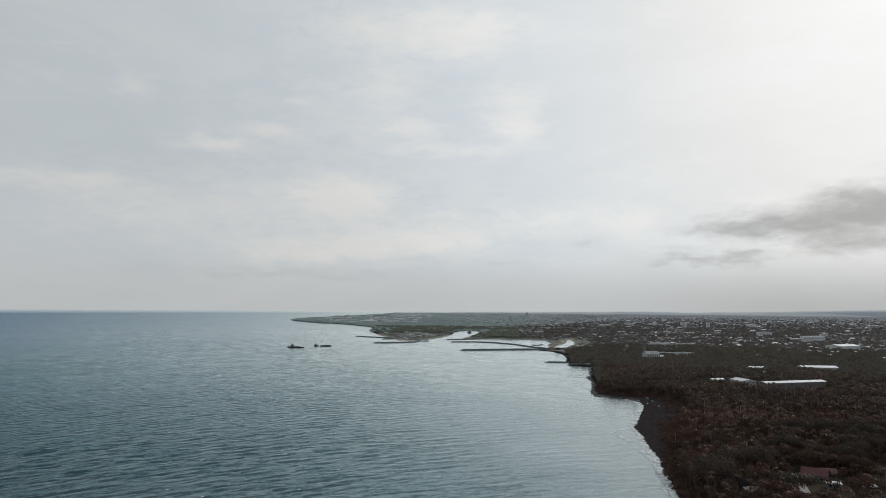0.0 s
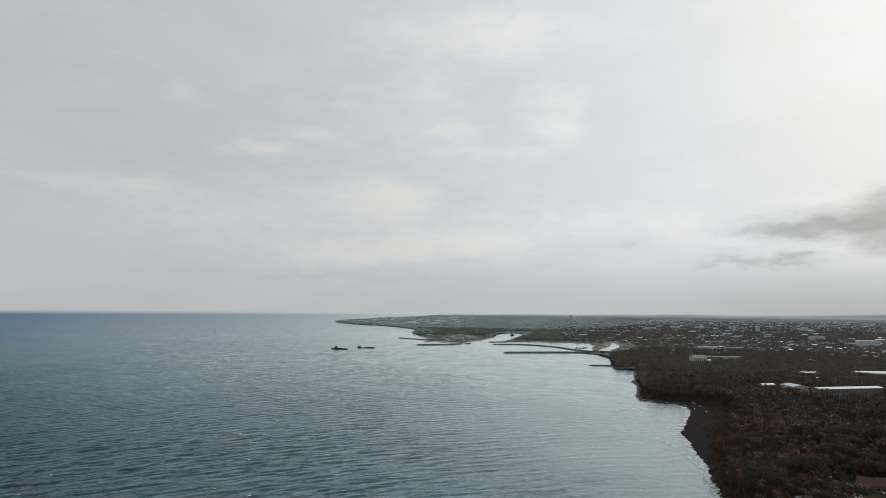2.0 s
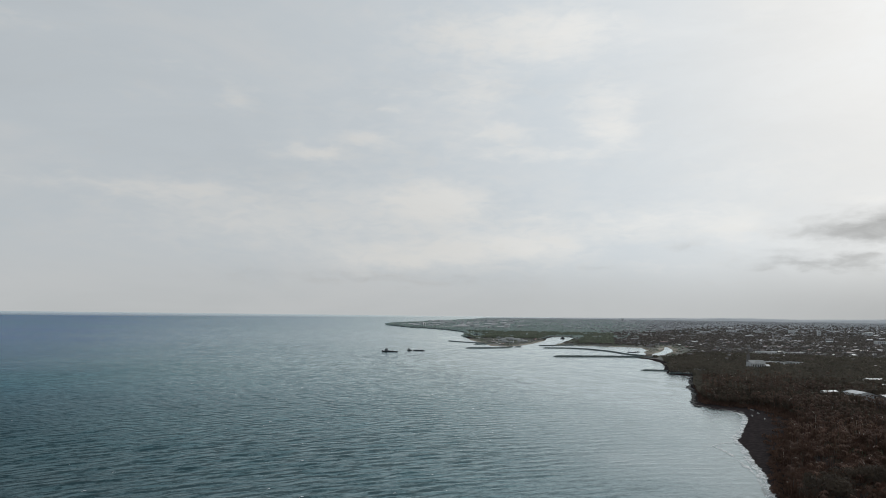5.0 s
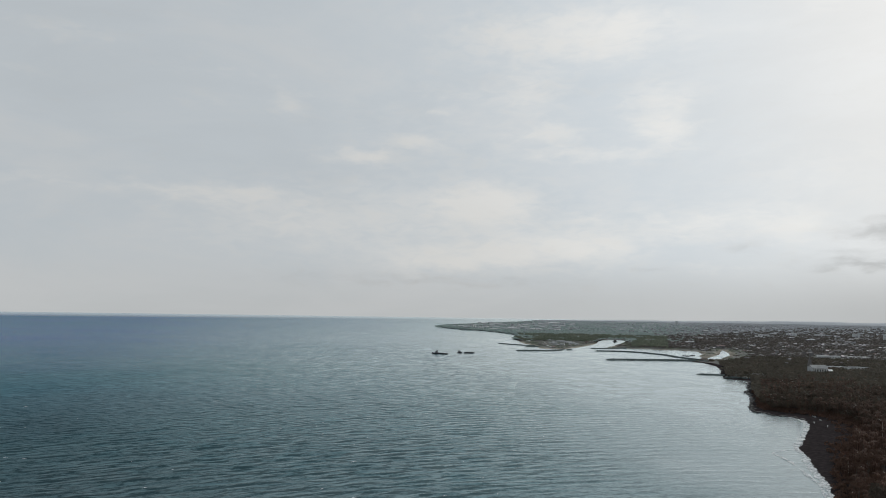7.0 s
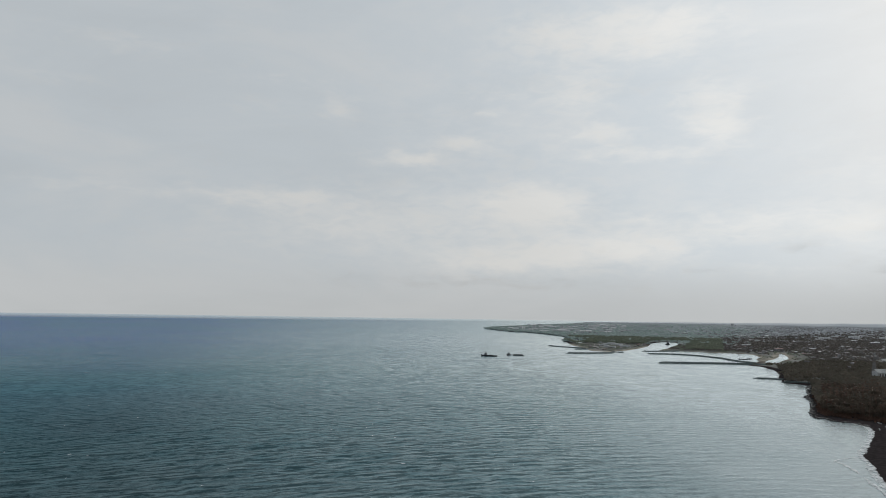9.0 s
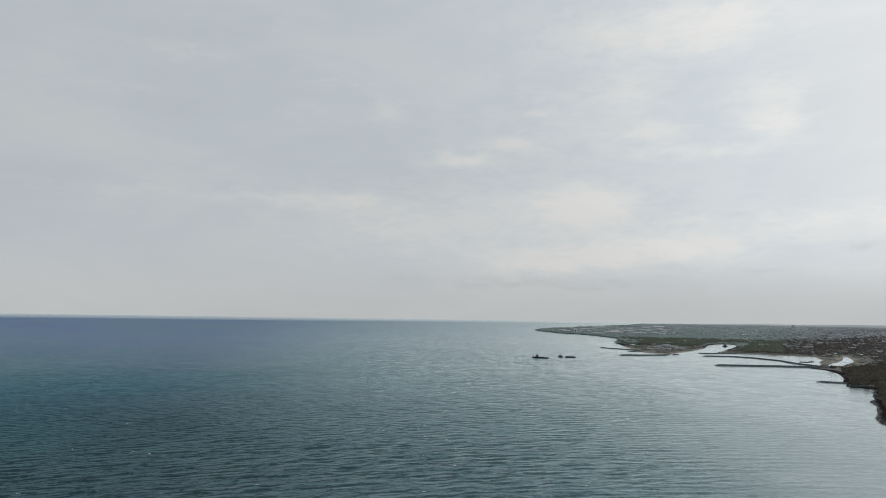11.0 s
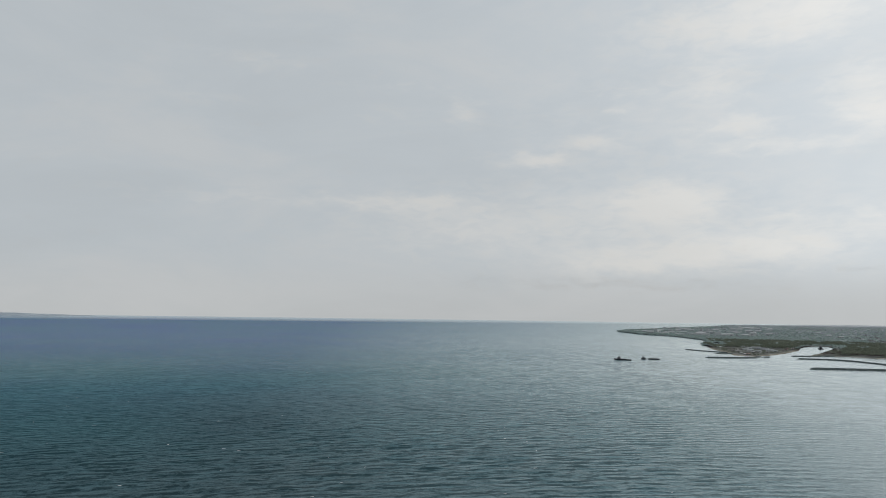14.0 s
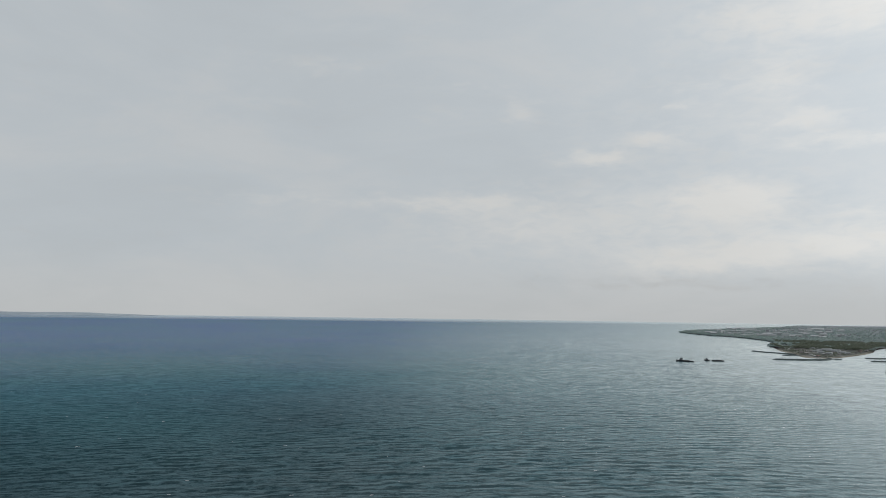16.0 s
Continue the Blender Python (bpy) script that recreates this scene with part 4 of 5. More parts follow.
def quay(x0, y0, x1, y1, width, height, label):
    """A straight concrete quay with a kerb along the water and a row of bollards."""
    l = math.hypot(x1 - x0, y1 - y0)
    t = new("quay")
    t.matrix_basis = pose((x0 + x1) / 2, (y0 + y1) / 2, 0, 0, 0, math.degrees(math.atan2(y1 - y0, x1 - x0)))
    part("deck", box(-l / 2, l / 2, -width / 2, width / 2, -2.0, height, bevel=0.15), M_CONCRETE, t)
    part("kerb", box(-l / 2, l / 2, -width / 2, -width / 2 + 0.5, height, height + 0.35, bevel=0.05), M_WALL, t)
    for k in range(int(l / 9)):
        bm = bmesh.new()
        bmesh.ops.create_cone(bm, cap_ends=True, segments=8, radius1=0.3, radius2=0.22, depth=0.7, matrix=Matrix.Translation((-l / 2 + 4.5 + 9 * k, -width / 2 + 1.2, height + 0.35)))
        part("bollard", bm, M_HULL, t)
    tagged(t, label, "quay")


quay(208, 1163, 266, 1158, 6, 2.6, "low pale concrete quay above the dark stone edge")
for c in ((225, 1166, 9), (245, 1166, 9), (262, 1163, 9), (238, 1180, 12), (255, 1185, 12), (240, 1148, 9), (258, 1146, 9)):
    CLEAR.append(c)


# ---- vessels ----
def hull_bm(length, beam, depth, bow=0.18, sheer=0.6):
    """A hull with a raked bow and stern, its deck edge rising forward."""
    bm = bmesh.new()
    secs = 11
    rings = []
    for i in range(secs):
        u = i / (secs - 1)
        x = (u - 0.5) * length
        w = beam / 2 * min(1.0, (u / 0.08 + 0.55) if u < 0.08 else 1.0, ((1 - u) / bow) ** 0.6 + 0.08)
        top = depth + sheer * max(0, (u - 0.6) / 0.4) ** 2
        keel = -1.0 + (1.2 * max(0, (u - 0.85) / 0.15))
        rings.append([bm.verts.new(p) for p in ((x, -w, top), (x, -w * 0.92, 0.2), (x - 0.2, -w * 0.7, keel), (x - 0.2, w * 0.7, keel), (x, w * 0.92, 0.2), (x, w, top))])
    for a, b in zip(rings, rings[1:]):
        for k in range(5):
            bm.faces.new((a[k], b[k], b[k + 1], a[k + 1]))
        bm.faces.new((a[5], b[5], b[0], a[0]))
    bm.faces.new(rings[0])
    bm.faces.new(rings[-1][::-1])
    bmesh.ops.recalc_face_normals(bm, faces=bm.faces)
    return bm


def mast_bm(x, y, z0, z1, r):
    bm = bmesh.new()
    bmesh.ops.create_cone(bm, cap_ends=True, segments=6, radius1=r, radius2=r * 0.5, depth=z1 - z0, matrix=Matrix.Translation((x, y, (z0 + z1) / 2)))
    return bm


def afloat(name, x, y, turn):
    ob = new(name)
    ob.matrix_basis = pose(x, y, float(sea_level(x, y)), 0, 0, turn)
    return ob


ship = afloat("cargo_barge", -326, 1600, 180 - 3)
part("hull", hull_bm(37, 10, 2.3, 0.12), M_HULL, ship)
part("cargo", box(-9, 13, -3.6, 3.6, 2.2, 3.1, bevel=0.3), M_DECK, ship)
house_ = part("deckhouse", box(5.2, 11, -3.4, 3.4, 2.2, 5.6, bevel=0.15), M_SHIPWHITE, ship)
windows_row(house_, 5.6, 10.6, -3.4, 4.2, 4, 0.8, 0.7)
part("wheelhouse", box(6.4, 10, -2.6, 2.6, 5.6, 7.8, bevel=0.15), M_SHIPWHITE, ship)
part("funnel", mast_bm(5.6, 0, 5.6, 8.6, 0.7), M_HULL, ship)
part("mast", mast_bm(8, 0, 7.8, 11.5, 0.16), M_HULL, ship)
part("bow_ramp", box(15.8, 18.2, -3, 3, 2.3, 4.0, taper=0.8), M_HULL, ship)
tagged(ship, "dark self-propelled barge with its deckhouse aft at anchor", "barge")

tug = afloat("tugboat", -293, 1670, 178)
part("hull", hull_bm(11.5, 4.6, 1.8, 0.35, 1.2), M_HULL, tug)
part("deckhouse", box(-2.5, 3, -1.6, 1.6, 1.7, 4.0, bevel=0.12), M_SHIPWHITE, tug)
part("wheelhouse", box(0.2, 2.8, -1.3, 1.3, 4.0, 6.0, bevel=0.12), M_SHIPWHITE, tug)
part("funnel", mast_bm(-1.3, 0, 4.0, 6.2, 0.45), M_HULL, tug)
part("mast", mast_bm(1.2, 0, 6.0, 8.4, 0.12), M_HULL, tug)
tagged(tug, "small dark harbour tug ahead of its barge", "tugboat")

barge = afloat("deck_barge", -270, 1668, 8)
part("hull", hull_bm(26, 9, 1.9, 0.08, 0.2), M_HULL, barge)
part("cargo", box(-10, 9, -3.4, 3.4, 1.8, 2.7, bevel=0.3), M_DECK, barge)
for sx in (-11.5, 10.5):
    part("bollard", mast_bm(sx, 0, 1.8, 3.0, 0.3), M_HULL, barge)
tagged(barge, "low flat dark deck barge towed by the tug", "barge")

for i, (bx, by, bt) in enumerate(((233, 1772, 20), (243, 1790, 35), (250, 1806, 10), (226, 1783, -15))):
    craft = afloat("fishing_boat", bx, by, bt)
    part("hull", hull_bm(9, 2.4, 1.1, 0.4, 0.9), M_HULL, craft)
    part("cabin", box(-2.4, 0.4, -0.8, 0.8, 1.0, 2.6, bevel=0.1), M_SHIPWHITE, craft)
    part("mast", mast_bm(0.9, 0, 1.0, 5.0, 0.08), M_HULL, craft)
    tagged(craft, "small dark fishing boat moored in the lagoon", "boat", group="boats in the lagoon")

boat = afloat("ferry_boat", 99, 2624, 200)
part("hull", hull_bm(17, 6, 2.6, 0.3, 0.8), M_HULL, boat)
part("cabin", box(-4, 3.5, -2.2, 2.2, 2.6, 7.0, bevel=0.2), M_HULL, boat)
part("wheelhouse", box(-1, 3, -1.7, 1.7, 7.0, 9.2, bevel=0.2), M_SHIPWHITE, boat)
part("mast", mast_bm(0, 0, 9.2, 13, 0.2), M_HULL, boat)
tagged(boat, "dark little ferry moored in the harbour channel", "boat")

for bx, by, bt in ((184, 813, 60), (183, 797, 75), (226, 827, 20), (206, 725, 110), (205, 703, 95), (196, 690, 80), (199, 664, 70)):
    z = float(ground_height(np.array([bx]), np.array([by]))[0])
    canoe = new("outrigger_boat")
    canoe.matrix_basis = pose(bx, by, z + 0.25, 0, 0, bt) @ Matrix.Scale(0.62, 4)
    part("hull", hull_bm(8.5, 1.5, 0.9, 0.4, 0.5), M_CONCRETE, canoe)
    for sy in (-2.2, 2.2):
        part("outrigger", box(-3, 3, sy - 0.1, sy + 0.1, -0.1, 0.15, bevel=0.04), M_DECK, canoe)
    for sx in (-1.6, 1.6):
        part("crossbeam", box(sx - 0.08, sx + 0.08, -2.3, 2.3, 0.75, 0.9), M_DECK, canoe)
    tagged(canoe, "pale outrigger boat drawn up on black sand", "boat", group="boats on the beach")

# ---- rocks along the shore ----
g = np.random.default_rng(21)
edge = LAND[(LAND[:, 1] > 690) & (LAND[:, 1] < 1140) & (LAND[:, 0] < 260)]
pick = g.integers(0, len(edge) - 1, 260)
mid = edge[pick] + (edge[pick + 1] - edge[pick]) * g.uniform(size=(260, 1)) + g.normal(0, 1.2, (260, 2))
corner = np.array([(a, b, c) for a in (-1, 1) for b in (-1, 1) for c in (-1, 1)], float)
quad = np.array([(0, 1, 3, 2), (4, 6, 7, 5), (0, 4, 5, 1), (2, 3, 7, 6), (0, 2, 6, 4), (1, 5, 7, 3)])
rocks = np.concatenate([mid, np.full((260, 1), 0.2)], 1)[:, None] + corner[None] * g.uniform(0.4, 1.5, (260, 1, 3)) * [1, 1, 0.6] + g.normal(0, 0.25, (260, 8, 3))
tagged(mesh_object("shore_rocks", rocks.reshape(-1, 3), (quad[None] + np.arange(260)[:, None, None] * 8).reshape(-1, 4), M_SHOREROCK), "dark wet rocks strewn along the water's edge", "rocks", kind="stuff")

# ---- surf ----
def surf(name, offset, width, label, y0=300.0, y1=1130.0, seed=3, line=None, even=12):
    """A ragged ribbon of foam that follows the shore, or a line of its own."""
    pts = np.array(line, float) if line else LAND[(LAND[:, 1] > y0) & (LAND[:, 1] < y1) & (LAND[:, 0] < 260) & (LAND[:, 0] > 60)]
    d = np.concatenate([[0], np.cumsum(np.hypot(*np.diff(pts, axis=0).T))])
    n = int(d[-1] / 0.75)
    s = np.linspace(0, d[-1], n)
    x, y = np.interp(s, d, pts[:, 0]), np.interp(s, d, pts[:, 1])
    ker = np.ones(2 * even + 1) / (2 * even + 1)
    x[even:-even], y[even:-even] = np.convolve(x, ker, "valid"), np.convolve(y, ker, "valid")
    tx, ty = np.gradient(x), np.gradient(y)
    l = np.hypot(tx, ty)
    nx, ny = -ty / l, tx / l
    wob_ = np.array([noise.noise(Vector((a * 0.045, seed, 0))) for a in s])
    wob2_ = np.array([noise.noise(Vector((a * 0.16, seed, 5))) for a in s])
    o = offset + wob_ * offset * 0.5
    w = width * np.clip(0.7 + wob_ * 0.9 + wob2_ * 0.5, 0.05, 2) * np.clip(np.minimum(s, d[-1] - s) / 12, 0.05, 1)
    V = np.concatenate([np.stack([x + nx * a, y + ny * a, sea_level(x, y) + 0.22 + 0 * x], -1) for a in (o - w / 2, o + w / 2)])
    i = np.arange(n - 1)
    ob = mesh_object(name, V, np.stack([i, i + 1, i + n + 1, i + n], -1), M_FOAM)
    return tagged(ob, label, "foam", kind="stuff")


surf("surf_foam", 1.6, 6.0, "pale wash of small waves along the black sand", y1=735.0)
surf("surf_foam", 0.0, 2.6, "curling white line of a small breaker off the beach", line=[
    (145, 551), (134, 543), (123, 530), (126, 519), (128, 499), (127, 464), (126, 437), (121, 411), (116, 387), (110, 355)], seed=8, even=5)
surf("surf_foam", 0.8, 2.2, "thin white edge of water at the foot of the woods", y0=740.0, y1=1120.0, seed=12, even=4)

n = 130
xs, ys, sc = spread(n, -66, -3, 260, 1500, 0.7)
keep = shore_gap(xs, ys) < -60
xs, ys = xs[keep], ys[keep]
g = np.random.default_rng(5)
V, F = [], []
for x, y in zip(xs, ys):
    l = g.uniform(0.4, 1.6) * (1.8 if g.uniform() < 0.12 else 1.0)
    w = g.uniform(0.15, 0.45)
    c, s_ = math.sin(radians(37)), math.cos(radians(37))
    b0 = len(V)
    for u in np.linspace(-1, 1, 5):
        ww = w * (1 - u * u) + 0.05
        k = g.normal(0, 0.15)
        for sgn in (-1, 1):
            V.append((x + c * l * u - s_ * (sgn * ww + k), y + s_ * l * u + c * (sgn * ww + k), 0.25 + 0.15 * (1 - u * u)))
    for i in range(4):
        p = b0 + 2 * i
        F.append((p, p + 2, p + 3, p + 1))
tagged(mesh_object("whitecaps", V, F, M_CAP), "scattered small whitecaps on the open sea", "foam", kind="stuff")

# ---- near woods: coconut palms and broadleaf trees ----
palm_crowns = [frond_crown(17, 3.1, 4, 0.2, s, True) for s in range(4)]
palm_low = [joined(frond_crown(11, 2.5, 3, 0.42, 20 + s), (lambda t: (t[0] - [0.8, 0, 13], t[1]))(trunk_tube(13, 0.24, 0.15, 0.8, 3, 2))) for s in range(5)]
palm_low = [(v_ + [0, 0, 13], f_) for v_, f_ in palm_low]
leaf_near = [leaf_crown(330, 0.75, 4.2, 4.0, 40 + s) for s in range(4)]
leaf_low = [(lambda t: (t[0] + [0, 0, 5.0], t[1]))(leaf_crown(48, 1.5, 3.4, 3.6, 60 + s)) for s in range(5)]

# trees that can be told apart, on the near side of the woods
xs, ys, sc = spread(1500, 14.5, 36, 330, 560)
gp = shore_gap(xs, ys)
keep = (gp > beach_width(ys) + 6) & clear_of(xs, ys, 2.5)
xs, ys = xs[keep], ys[keep]
chosen = []
for x, y in zip(xs, ys):
    if all((x - a) ** 2 + (y - b) ** 2 > 30 for a, b in chosen):
        chosen.append((x, y))
    if len(chosen) >= 276:
        break
models = []
for i in range(8):
    palm = i % 2 == 0
    t = new("palm_tree" if palm else "broadleaf_tree")
    if palm:
        hgt, ln = 8.5 + i * 0.7, 0.5 + 0.3 * i
        mesh_object("trunk", *trunk_tube(hgt, 0.25, 0.14, ln, 6, 4), M_TRUNK, t)
        cv, cf = palm_crowns[i // 2]
        mesh_object("crown", cv + [ln, 0, hgt], cf, M_PALM, t)
        tagged(t, "coconut palm with drooping brown-green fronds", "palm tree", group="trees of the near woods")
    else:
        hgt = 5.0 + i * 0.35
        limbs = [trunk_tube(hgt, 0.35, 0.12, 0.3, 6, 3)]
        for a in range(4):
            lv, lf = trunk_tube(hgt * 0.6, 0.14, 0.05, 1.6, 4, 2)
            ca, sa_ = math.cos(a * 1.6 + i), math.sin(a * 1.6 + i)
            limbs.append((np.stack([lv[:, 0] * ca - lv[:, 1] * sa_, lv[:, 0] * sa_ + lv[:, 1] * ca, lv[:, 2] + hgt * 0.45], -1), lf))
        mesh_object("trunk", *joined(*limbs), M_TRUNK, t)
        cv, cf = leaf_near[i // 2]
        mesh_object("crown", cv + [0.3, 0, hgt + 0.6], cf, M_LEAF, t)
        tagged(t, "dense dark-green broadleaf tree among palms", "tree", group="trees of the near woods")
    models.append(t)
for i, (x, y) in enumerate(chosen):
    k = int(rng.integers(0, 4)) * 2 + (0 if rng.uniform() < 0.36 else 1)
    z = float(ground_height(np.array([x]), np.array([y]))[0])
    m = pose(x, y, z, 0, 0, float(rng.uniform(0, 360))) @ Matrix.Scale(float(rng.uniform(0.75, 1.35)), 4)
    if i < 8:
        models[i].matrix_basis = m
    else:
        copy_thing(models[k], m)

for i, (x, y, s) in enumerate(((166, 385, 1.35), (131, 350, 1.4), (164, 341, 1.0), (144, 378, 1.2), (262, 452, 1.6), (275, 440, 1.3), (250, 470, 1.5), (232, 486, 1.3), (288, 470, 1.5), (242, 424, 1.4), (226, 404, 1.2), (202, 428, 1.3))):
    z = float(ground_height(np.array([x]), np.array([y]))[0])
    m = pose(x, y, z, 0, 0, 50 * i) @ Matrix.Scale(s, 4)
    if i == 0:
        great = new("shade_tree")
        limbs = [trunk_tube(6, 0.6, 0.3, 0.4, 7, 3)]
        for a in range(6):
            lv, lf = trunk_tube(6, 0.26, 0.08, 3.4, 5, 3)
            ca, sa_ = math.cos(a * 1.05), math.sin(a * 1.05)
            limbs.append((np.stack([lv[:, 0] * ca - lv[:, 1] * sa_, lv[:, 0] * sa_ + lv[:, 1] * ca, lv[:, 2] + 4.2], -1), lf))
        mesh_object("trunk", *joined(*limbs), M_TRUNK, great)
        cv, cf = leaf_crown(1500, 0.75, 6.6, 5.0, 77, 11)
        mesh_object("crown", cv + [0, 0, 10.0], cf, M_SHADE, great)
        tagged(great, "large round-crowned dark shade tree", "tree", group="great shade trees")
        great.matrix_basis = m
    else:
        copy_thing(great, m @ Matrix.Scale(1 / 1.35, 4))

xs, ys, sc = spread(17000, 12.5, 37, 300, 1150)
gp = shore_gap(xs, ys)
keep = (gp > beach_width(ys) + 8 * rng.uniform(size=len(xs))) & clear_of(xs, ys) & ((np.hypot(xs, ys) > 540) | (rng.uniform(size=len(xs)) < 0.35)) & (rng.uniform(size=len(xs)) > (np.hypot(xs, ys) - 850) / 300)
xs, ys = xs[keep], ys[keep]
mask = np.array([noise.noise(Vector((x * 0.012, y * 0.012, 2))) for x, y in zip(xs, ys)]) + rng.normal(0, 0.22, len(xs)) > np.where(np.hypot(xs, ys) < 900, -0.06, 0.12)
inner = np.hypot(xs, ys) + rng.normal(0, 60, len(xs)) > 690
for far_side, m_palm, m_leaf in ((False, M_PALM, M_LEAF), (True, M_PALM_HAZE, M_LEAF_HAZE)):
    p, l = mask & (inner == far_side), ~mask & (inner == far_side)
    scatter("palm_grove", palm_low, xs[p], ys[p], rng.uniform(0.6, 1.2, p.sum()), m_palm, "dense grove of coconut palms with brownish fronds", "palm grove")
    scatter("woodland", leaf_low, xs[l], ys[l], rng.choice([0.7, 0.9, 1.1, 1.5], l.sum(), p=[.3, .35, .25, .1]) * rng.uniform(0.85, 1.15, l.sum()), m_leaf, "dark broadleaf woodland between the palms", "woodland")

# low scrub at the back of the beach
xs, ys, sc = spread(60000, 12, 37, 300, 1300)
gp = shore_gap(xs, ys)
keep = (gp > beach_width(ys) * (0.45 + 0.55 * np.sqrt(rng.uniform(size=len(xs))))) & (gp < beach_width(ys) + 24) & (rng.uniform(size=len(xs)) < 0.75) & (xs < 330)
bush = [(leaf_crown(22, 1.1, 2.2, 2.0, 95 + s)[0] + [0, 0, 1.0], leaf_crown(22, 1.1, 2.2, 2.0, 95 + s)[1]) for s in range(3)]
scatter("beach_scrub", bush, xs[keep], ys[keep], rng.uniform(0.6, 1.5, keep.sum()), M_LEAF, "dark low scrub along the back of the beach", "scrub")

# middle distance woods
xs, ys, sc = spread(10000, 8, 37, 850, 1750, 0.4)
gp = shore_gap(xs, ys)
keep = (gp > 8) & clear_of(xs, ys, 2) & (rng.uniform(size=len(xs)) > (1000 - np.hypot(xs, ys)) / 200)
xs, ys = xs[keep], ys[keep]
leaf_far = [(lambda t: (t[0] + [0, 0, 4.5], t[1]))(leaf_crown(30, 2.4, 4.8, 3.8, 80 + s)) for s in range(5)]
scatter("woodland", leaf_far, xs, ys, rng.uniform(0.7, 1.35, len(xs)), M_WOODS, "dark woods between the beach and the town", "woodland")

# ---- the town ----
kinds = []
for i, (l, w, h, r, hip) in enumerate(((11, 8, 3.4, 1.8, 0), (9, 7, 3.2, 1.5, 3.2), (14, 9, 5.8, 2.0, 0), (8, 6, 3.0, 1.3, 0), (18, 10, 4.5, 2.2, 0), (12, 10, 6.2, 1.6, 4.0))):
    kinds.append((l, w, h, r, hip))
xs, ys, sc = spread(1400, 9, 37, 1560, 2550, 0.0)
gp = shore_gap(xs, ys)
keep = (gp > 45) & clear_of(xs, ys, 8) & (xs > 260)
xs, ys = xs[keep][:260], ys[keep][:260]
first = {}
for x, y in zip(xs, ys):
    k = int(rng.integers(0, len(kinds)))
    turn = float(rng.choice([0, 90]) + rng.normal(12, 14))
    if k not in first:
        l, w, h, r, hip = kinds[k]
        first[k] = house("house", x, y, turn, l, w, h, r, M_ROOFS_OB, "small town house with a weathered tin roof", hip=hip)
        first[k]["group"] = "houses of the town"
    else:
        copy_thing(first[k], pose(x, y, float(ground_height(np.array([x]), np.array([y]))[0]), 0, 0, turn) @ Matrix.Scale(float(rng.uniform(0.6, 0.95)), 4))


def house_rest(name, xs, ys, size, label, roof, wall, stretch=1.0):
    """Far houses: walls and roofs as two joined meshes."""
    n = len(xs)
    zs = ground_height(xs, ys)
    l, w, h = rng.uniform(2.4, 5.0, n) * size, rng.uniform(2.2, 3.8, n) * size, rng.choice([3, 3.4, 5.5, 6.5, 9], n, p=[.35, .3, .2, .1, .05]) * size
    big = rng.uniform(size=n) < 0.02
    l, w = np.where(big, l * 2.6, l), np.where(big, w * 2.0, w)
    l = l * stretch
    r = w * rng.uniform(0.15, 0.35, n)
    a = np.radians((rng.choice([0, 90], n) if stretch == 1 else 0) + rng.normal(12, 14, n))

    def place(px, py, pz):
        return np.stack([xs + px * np.cos(a) - py * np.sin(a), ys + px * np.sin(a) + py * np.cos(a), zs + pz], -1)
    wv = np.stack([place(sx * l, sy * w, z) for z in (0 * h - 0.5, h) for sx, sy in ((-1, -1), (1, -1), (1, 1), (-1, 1))], 1)
    wf = np.array([(0, 1, 5, 4), (1, 2, 6, 5), (2, 3, 7, 6), (3, 0, 4, 7)])
    e = 0.6 * size
    rv = np.stack([place(-l - e, -w - e, h - 0.2), place(l + e, -w - e, h - 0.2), place(l + e, w + e, h - 0.2), place(-l - e, w + e, h - 0.2), place(-l - e, 0, h + r), place(l + e, 0, h + r)], 1)
    rf = np.array([(0, 1, 5, 4), (2, 3, 4, 5)])
    o1 = mesh_object(name, rv.reshape(-1, 3), (rf[None] + np.arange(n)[:, None, None] * 6).reshape(-1, 4), roof)
    gf = np.array([(0, 4, 3), (1, 2, 5)])
    wv2 = np.concatenate([wv, rv], 1)
    tri = np.concatenate([wf[:, [0, 1, 2]], wf[:, [0, 2, 3]], gf + 8])
    o2 = mesh_object("walls", wv2.reshape(-1, 3), (tri[None] + np.arange(n)[:, None, None] * 14).reshape(-1, 3), wall, o1)
    return tagged(o1, label, "town", kind="stuff")


xs, ys, sc = spread(3000, 6, 37, 1420, 2650, 0.0)
gp = shore_gap(xs, ys)
dens = np.array([noise.noise(Vector((x * 0.006, y * 0.006, 9))) for x, y in zip(xs, ys)])
keep = (gp > 30) & clear_of(xs, ys, 6) & (xs > 230) & (dens + rng.normal(0, 0.2, len(xs)) > 0.45 - np.clip((np.hypot(xs, ys) - 1350) / 500, 0, 1) * 0.4)
house_rest("town_houses", xs[keep], ys[keep], sc[keep], "crowded low town houses with weathered tin roofs", M_ROOFS, M_WALLS)
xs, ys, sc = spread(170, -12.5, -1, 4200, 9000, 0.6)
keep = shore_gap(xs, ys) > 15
house_rest("town_houses", xs[keep], ys[keep], sc[keep] * 2.2, "pale, hazy buildings spread along the far cape", M_ROOFS_CAPE, M_WALLS_CAPE, 2.2)
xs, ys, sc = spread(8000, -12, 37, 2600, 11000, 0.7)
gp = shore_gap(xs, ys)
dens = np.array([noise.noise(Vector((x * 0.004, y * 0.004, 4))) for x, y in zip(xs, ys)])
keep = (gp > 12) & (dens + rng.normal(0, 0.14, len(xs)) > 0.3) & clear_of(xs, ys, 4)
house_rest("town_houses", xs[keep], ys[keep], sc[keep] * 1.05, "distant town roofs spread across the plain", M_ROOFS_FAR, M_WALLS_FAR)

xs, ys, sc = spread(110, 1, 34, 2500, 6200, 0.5)
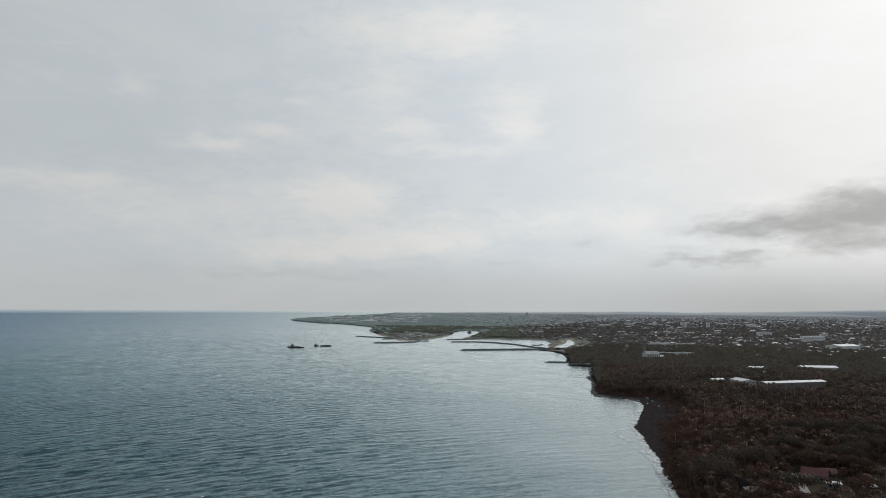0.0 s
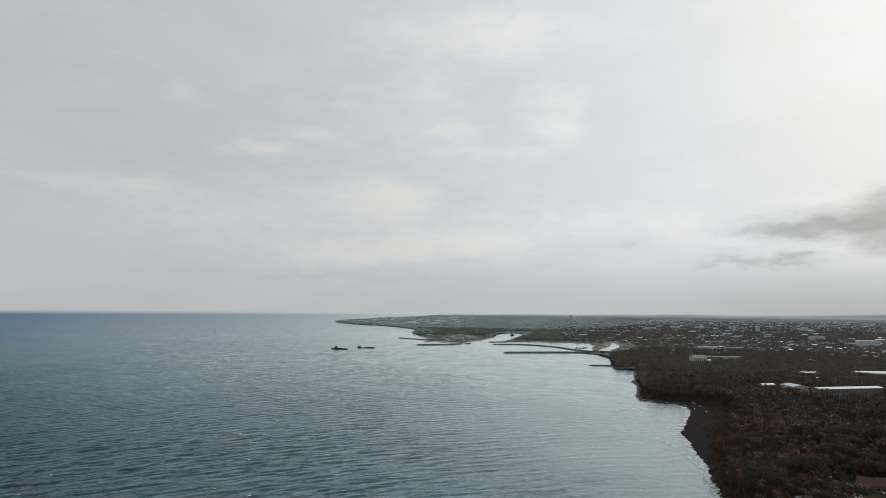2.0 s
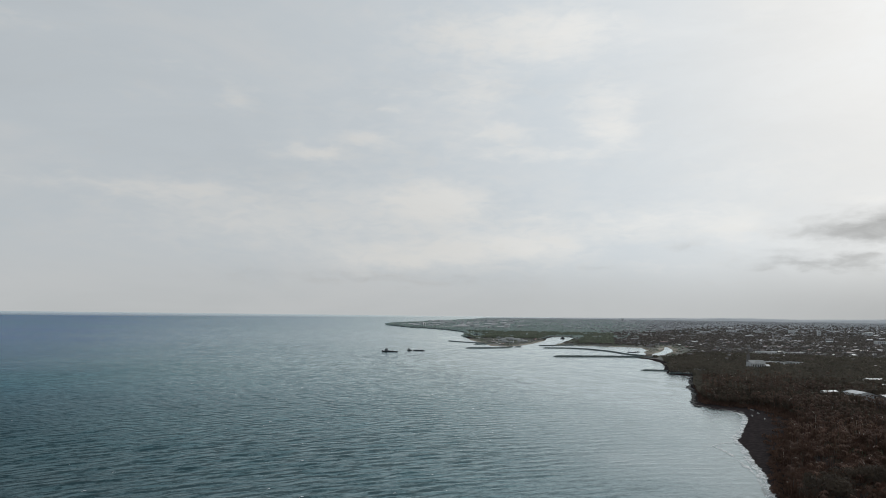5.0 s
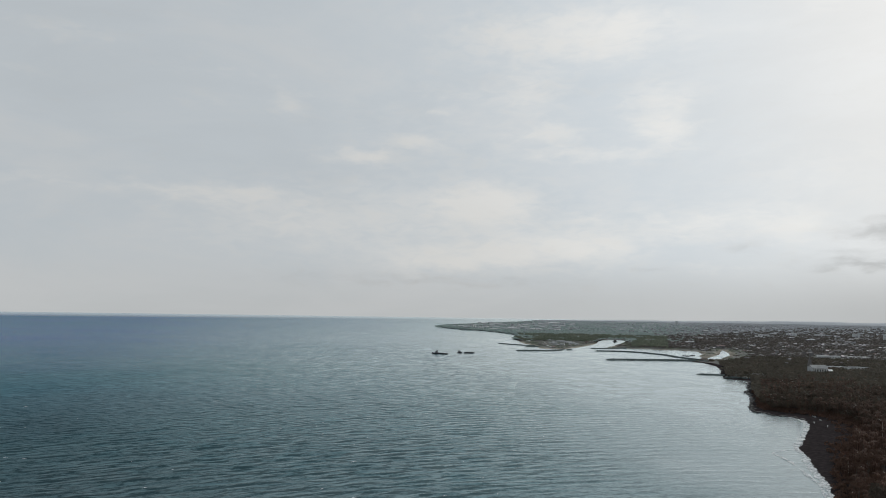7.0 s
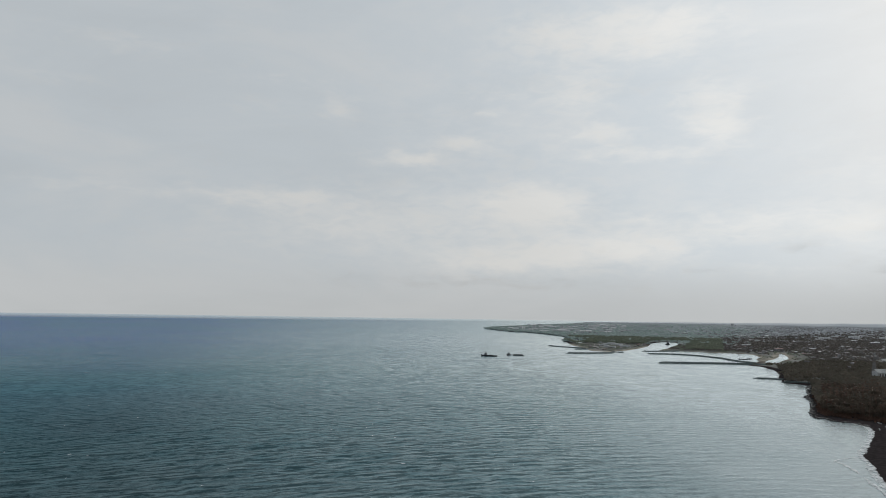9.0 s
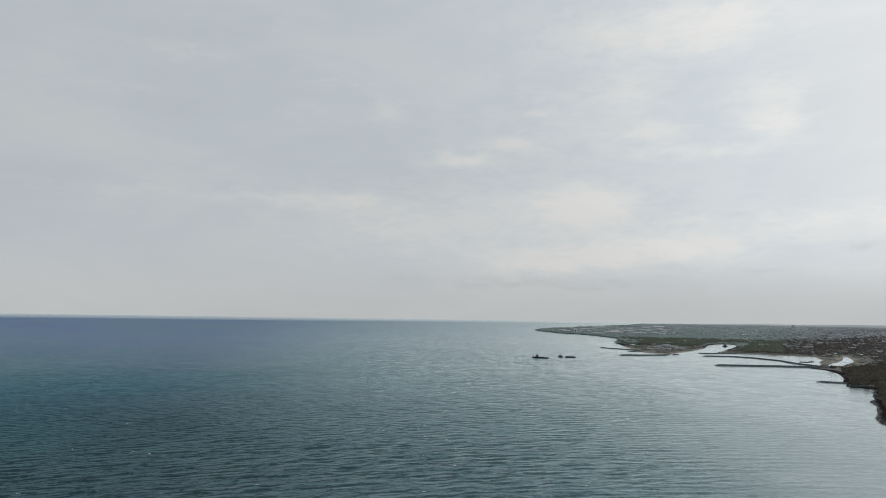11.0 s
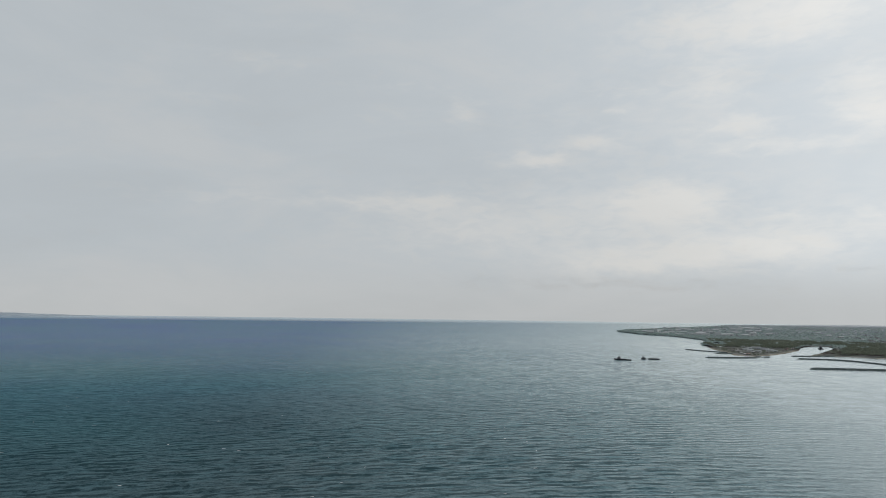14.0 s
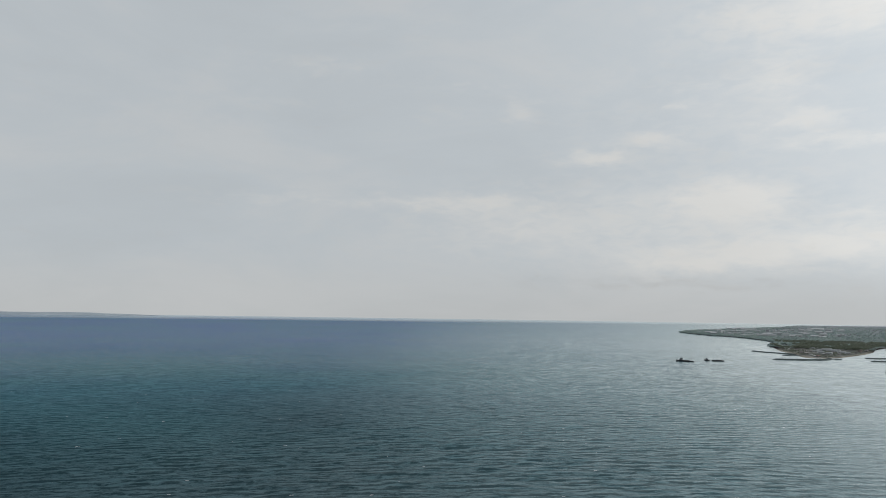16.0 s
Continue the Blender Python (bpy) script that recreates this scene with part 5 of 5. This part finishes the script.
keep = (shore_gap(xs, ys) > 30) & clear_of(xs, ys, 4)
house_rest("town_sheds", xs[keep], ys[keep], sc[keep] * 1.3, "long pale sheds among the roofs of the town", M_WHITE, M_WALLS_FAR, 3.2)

xs, ys, sc = spread(9500, -9, 37, 1600, 2700, 0.2)
gp = shore_gap(xs, ys)
keep = (gp > 10) & clear_of(xs, ys, 3) & ((xs > 60) | (ys > 2620)) & ((xs > 420) | (gp > 40) | (rng.uniform(size=len(xs)) < 0.15))
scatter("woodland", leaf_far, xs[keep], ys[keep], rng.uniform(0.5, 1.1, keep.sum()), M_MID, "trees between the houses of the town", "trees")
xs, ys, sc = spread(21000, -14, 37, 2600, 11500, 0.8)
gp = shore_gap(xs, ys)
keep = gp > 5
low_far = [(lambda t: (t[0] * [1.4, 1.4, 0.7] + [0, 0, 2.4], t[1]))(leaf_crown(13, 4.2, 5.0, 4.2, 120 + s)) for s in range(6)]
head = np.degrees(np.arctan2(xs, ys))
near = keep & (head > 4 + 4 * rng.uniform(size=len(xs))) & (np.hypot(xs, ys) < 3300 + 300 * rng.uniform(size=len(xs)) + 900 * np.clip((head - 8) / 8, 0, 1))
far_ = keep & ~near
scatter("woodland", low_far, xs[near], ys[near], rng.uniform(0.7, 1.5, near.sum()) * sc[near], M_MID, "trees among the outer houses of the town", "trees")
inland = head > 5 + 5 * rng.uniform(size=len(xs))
for side_, mat_, lab_ in ((far_ & ~inland, M_HAZY_WOODS, "hazy green trees behind the harbour"), (far_ & inland, M_HAZY_PLAIN, "hazy distant trees on the coastal plain")):
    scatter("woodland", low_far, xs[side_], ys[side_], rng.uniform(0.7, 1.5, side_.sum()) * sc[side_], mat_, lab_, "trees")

# the grove on the sandy spit and the bank of the lagoons
xs, ys, sc = spread(9000, -7, 6, 2100, 3300, 0.2)
gp = shore_gap(xs, ys)
dens = np.array([noise.noise(Vector((x * 0.02, y * 0.008, 12))) for x, y in zip(xs, ys)])
keep = (dens + rng.normal(0, 0.12, len(xs)) > -0.16) & (gp > 16) & ((ys > 2510) | (xs > 60) | (xs < -190)) & ((xs < 60) | (gp > 40)) & clear_of(xs, ys, 2) & (rng.uniform(size=len(xs)) < np.where(xs < 60, 1.0, 0.45))
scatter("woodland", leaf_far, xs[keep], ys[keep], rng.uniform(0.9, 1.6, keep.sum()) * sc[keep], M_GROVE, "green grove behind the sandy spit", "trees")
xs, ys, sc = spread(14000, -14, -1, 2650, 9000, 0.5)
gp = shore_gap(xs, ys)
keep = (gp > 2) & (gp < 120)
scatter("woodland", low_far, xs[keep], ys[keep], rng.uniform(0.8, 1.4, keep.sum()) * sc[keep] * 1.2, M_HAZY_WOODS, "dense hazy green woods along the cape's shore", "trees")


# huts and scrub on the sandy spit and the banks of the lagoons
xs, ys, sc = spread(260, -5.5, 1.5, 2010, 2600, 0.0)
gp = shore_gap(xs, ys)
keep = (gp > 14) & clear_of(xs, ys, 2)
for x, y in list(zip(xs[keep], ys[keep]))[:34]:
    hut = copy_thing(first[int(rng.choice([1, 3]))], pose(x, y, float(ground_height(np.array([x]), np.array([y]))[0]), 0, 0, float(rng.uniform(0, 180))) @ Matrix.Scale(float(rng.uniform(0.6, 1.1)), 4))
    tagged(hut, "weathered hut on the sandy yard of the spit", "hut", group="huts on the spit")
xs, ys, sc = spread(5200, -7, 13, 1580, 2560, 0.0)
gp = shore_gap(xs, ys)
dens = np.array([noise.noise(Vector((x * 0.014, y * 0.014, 6))) for x, y in zip(xs, ys)])
keep = (gp > 7) & (xs < 440) & (dens + rng.normal(0, 0.15, len(xs)) > 0.0)
scatter("bank_scrub", bush, xs[keep], ys[keep], rng.uniform(0.6, 1.6, keep.sum()), M_GROVE, "grey-green scrub on the sandy banks", "scrub")


# ---- distance ----
def ridge(name, az0, az1, r, low, high, label, seed, mat):
    """A long low ridge beyond the plain."""
    n = 160
    a = np.radians(np.linspace(az0, az1, n))
    u = np.linspace(0, 1, n)
    top = np.array([noise.noise(Vector((k * 9, seed, 0))) * 0.5 + noise.noise(Vector((k * 30, seed, 3))) * 0.18 for k in u]) + 0.7
    top = (low + (high - low) * top) * np.clip(np.minimum(u * 2.2, (1 - u) * 7), 0, 1)
    rows = []
    for dr, f in ((-60, 0.0), (-25, 0.7), (0, 1.0), (40, 0.0)):
        x, y = (r + dr) * np.sin(a), (r + dr) * np.cos(a)
        rows.append(np.stack([x, y, sea_level(x, y) - 3 + (top + 3) * f], -1))
    V = np.stack(rows, 1)
    i = np.arange(n * 4).reshape(n, 4)
    q_ = np.stack([i[:-1, :-1], i[1:, :-1], i[1:, 1:], i[:-1, 1:]], -1).reshape(-1, 4)
    return tagged(mesh_object(name, V.reshape(-1, 3), q_, mat, smooth=True), label, "ridge", kind="structure")


ridge("backdrop", 12, 75, 4790, 36, 52, "hazy distant ridge behind the coastal plain", 1, M_RIDGE)
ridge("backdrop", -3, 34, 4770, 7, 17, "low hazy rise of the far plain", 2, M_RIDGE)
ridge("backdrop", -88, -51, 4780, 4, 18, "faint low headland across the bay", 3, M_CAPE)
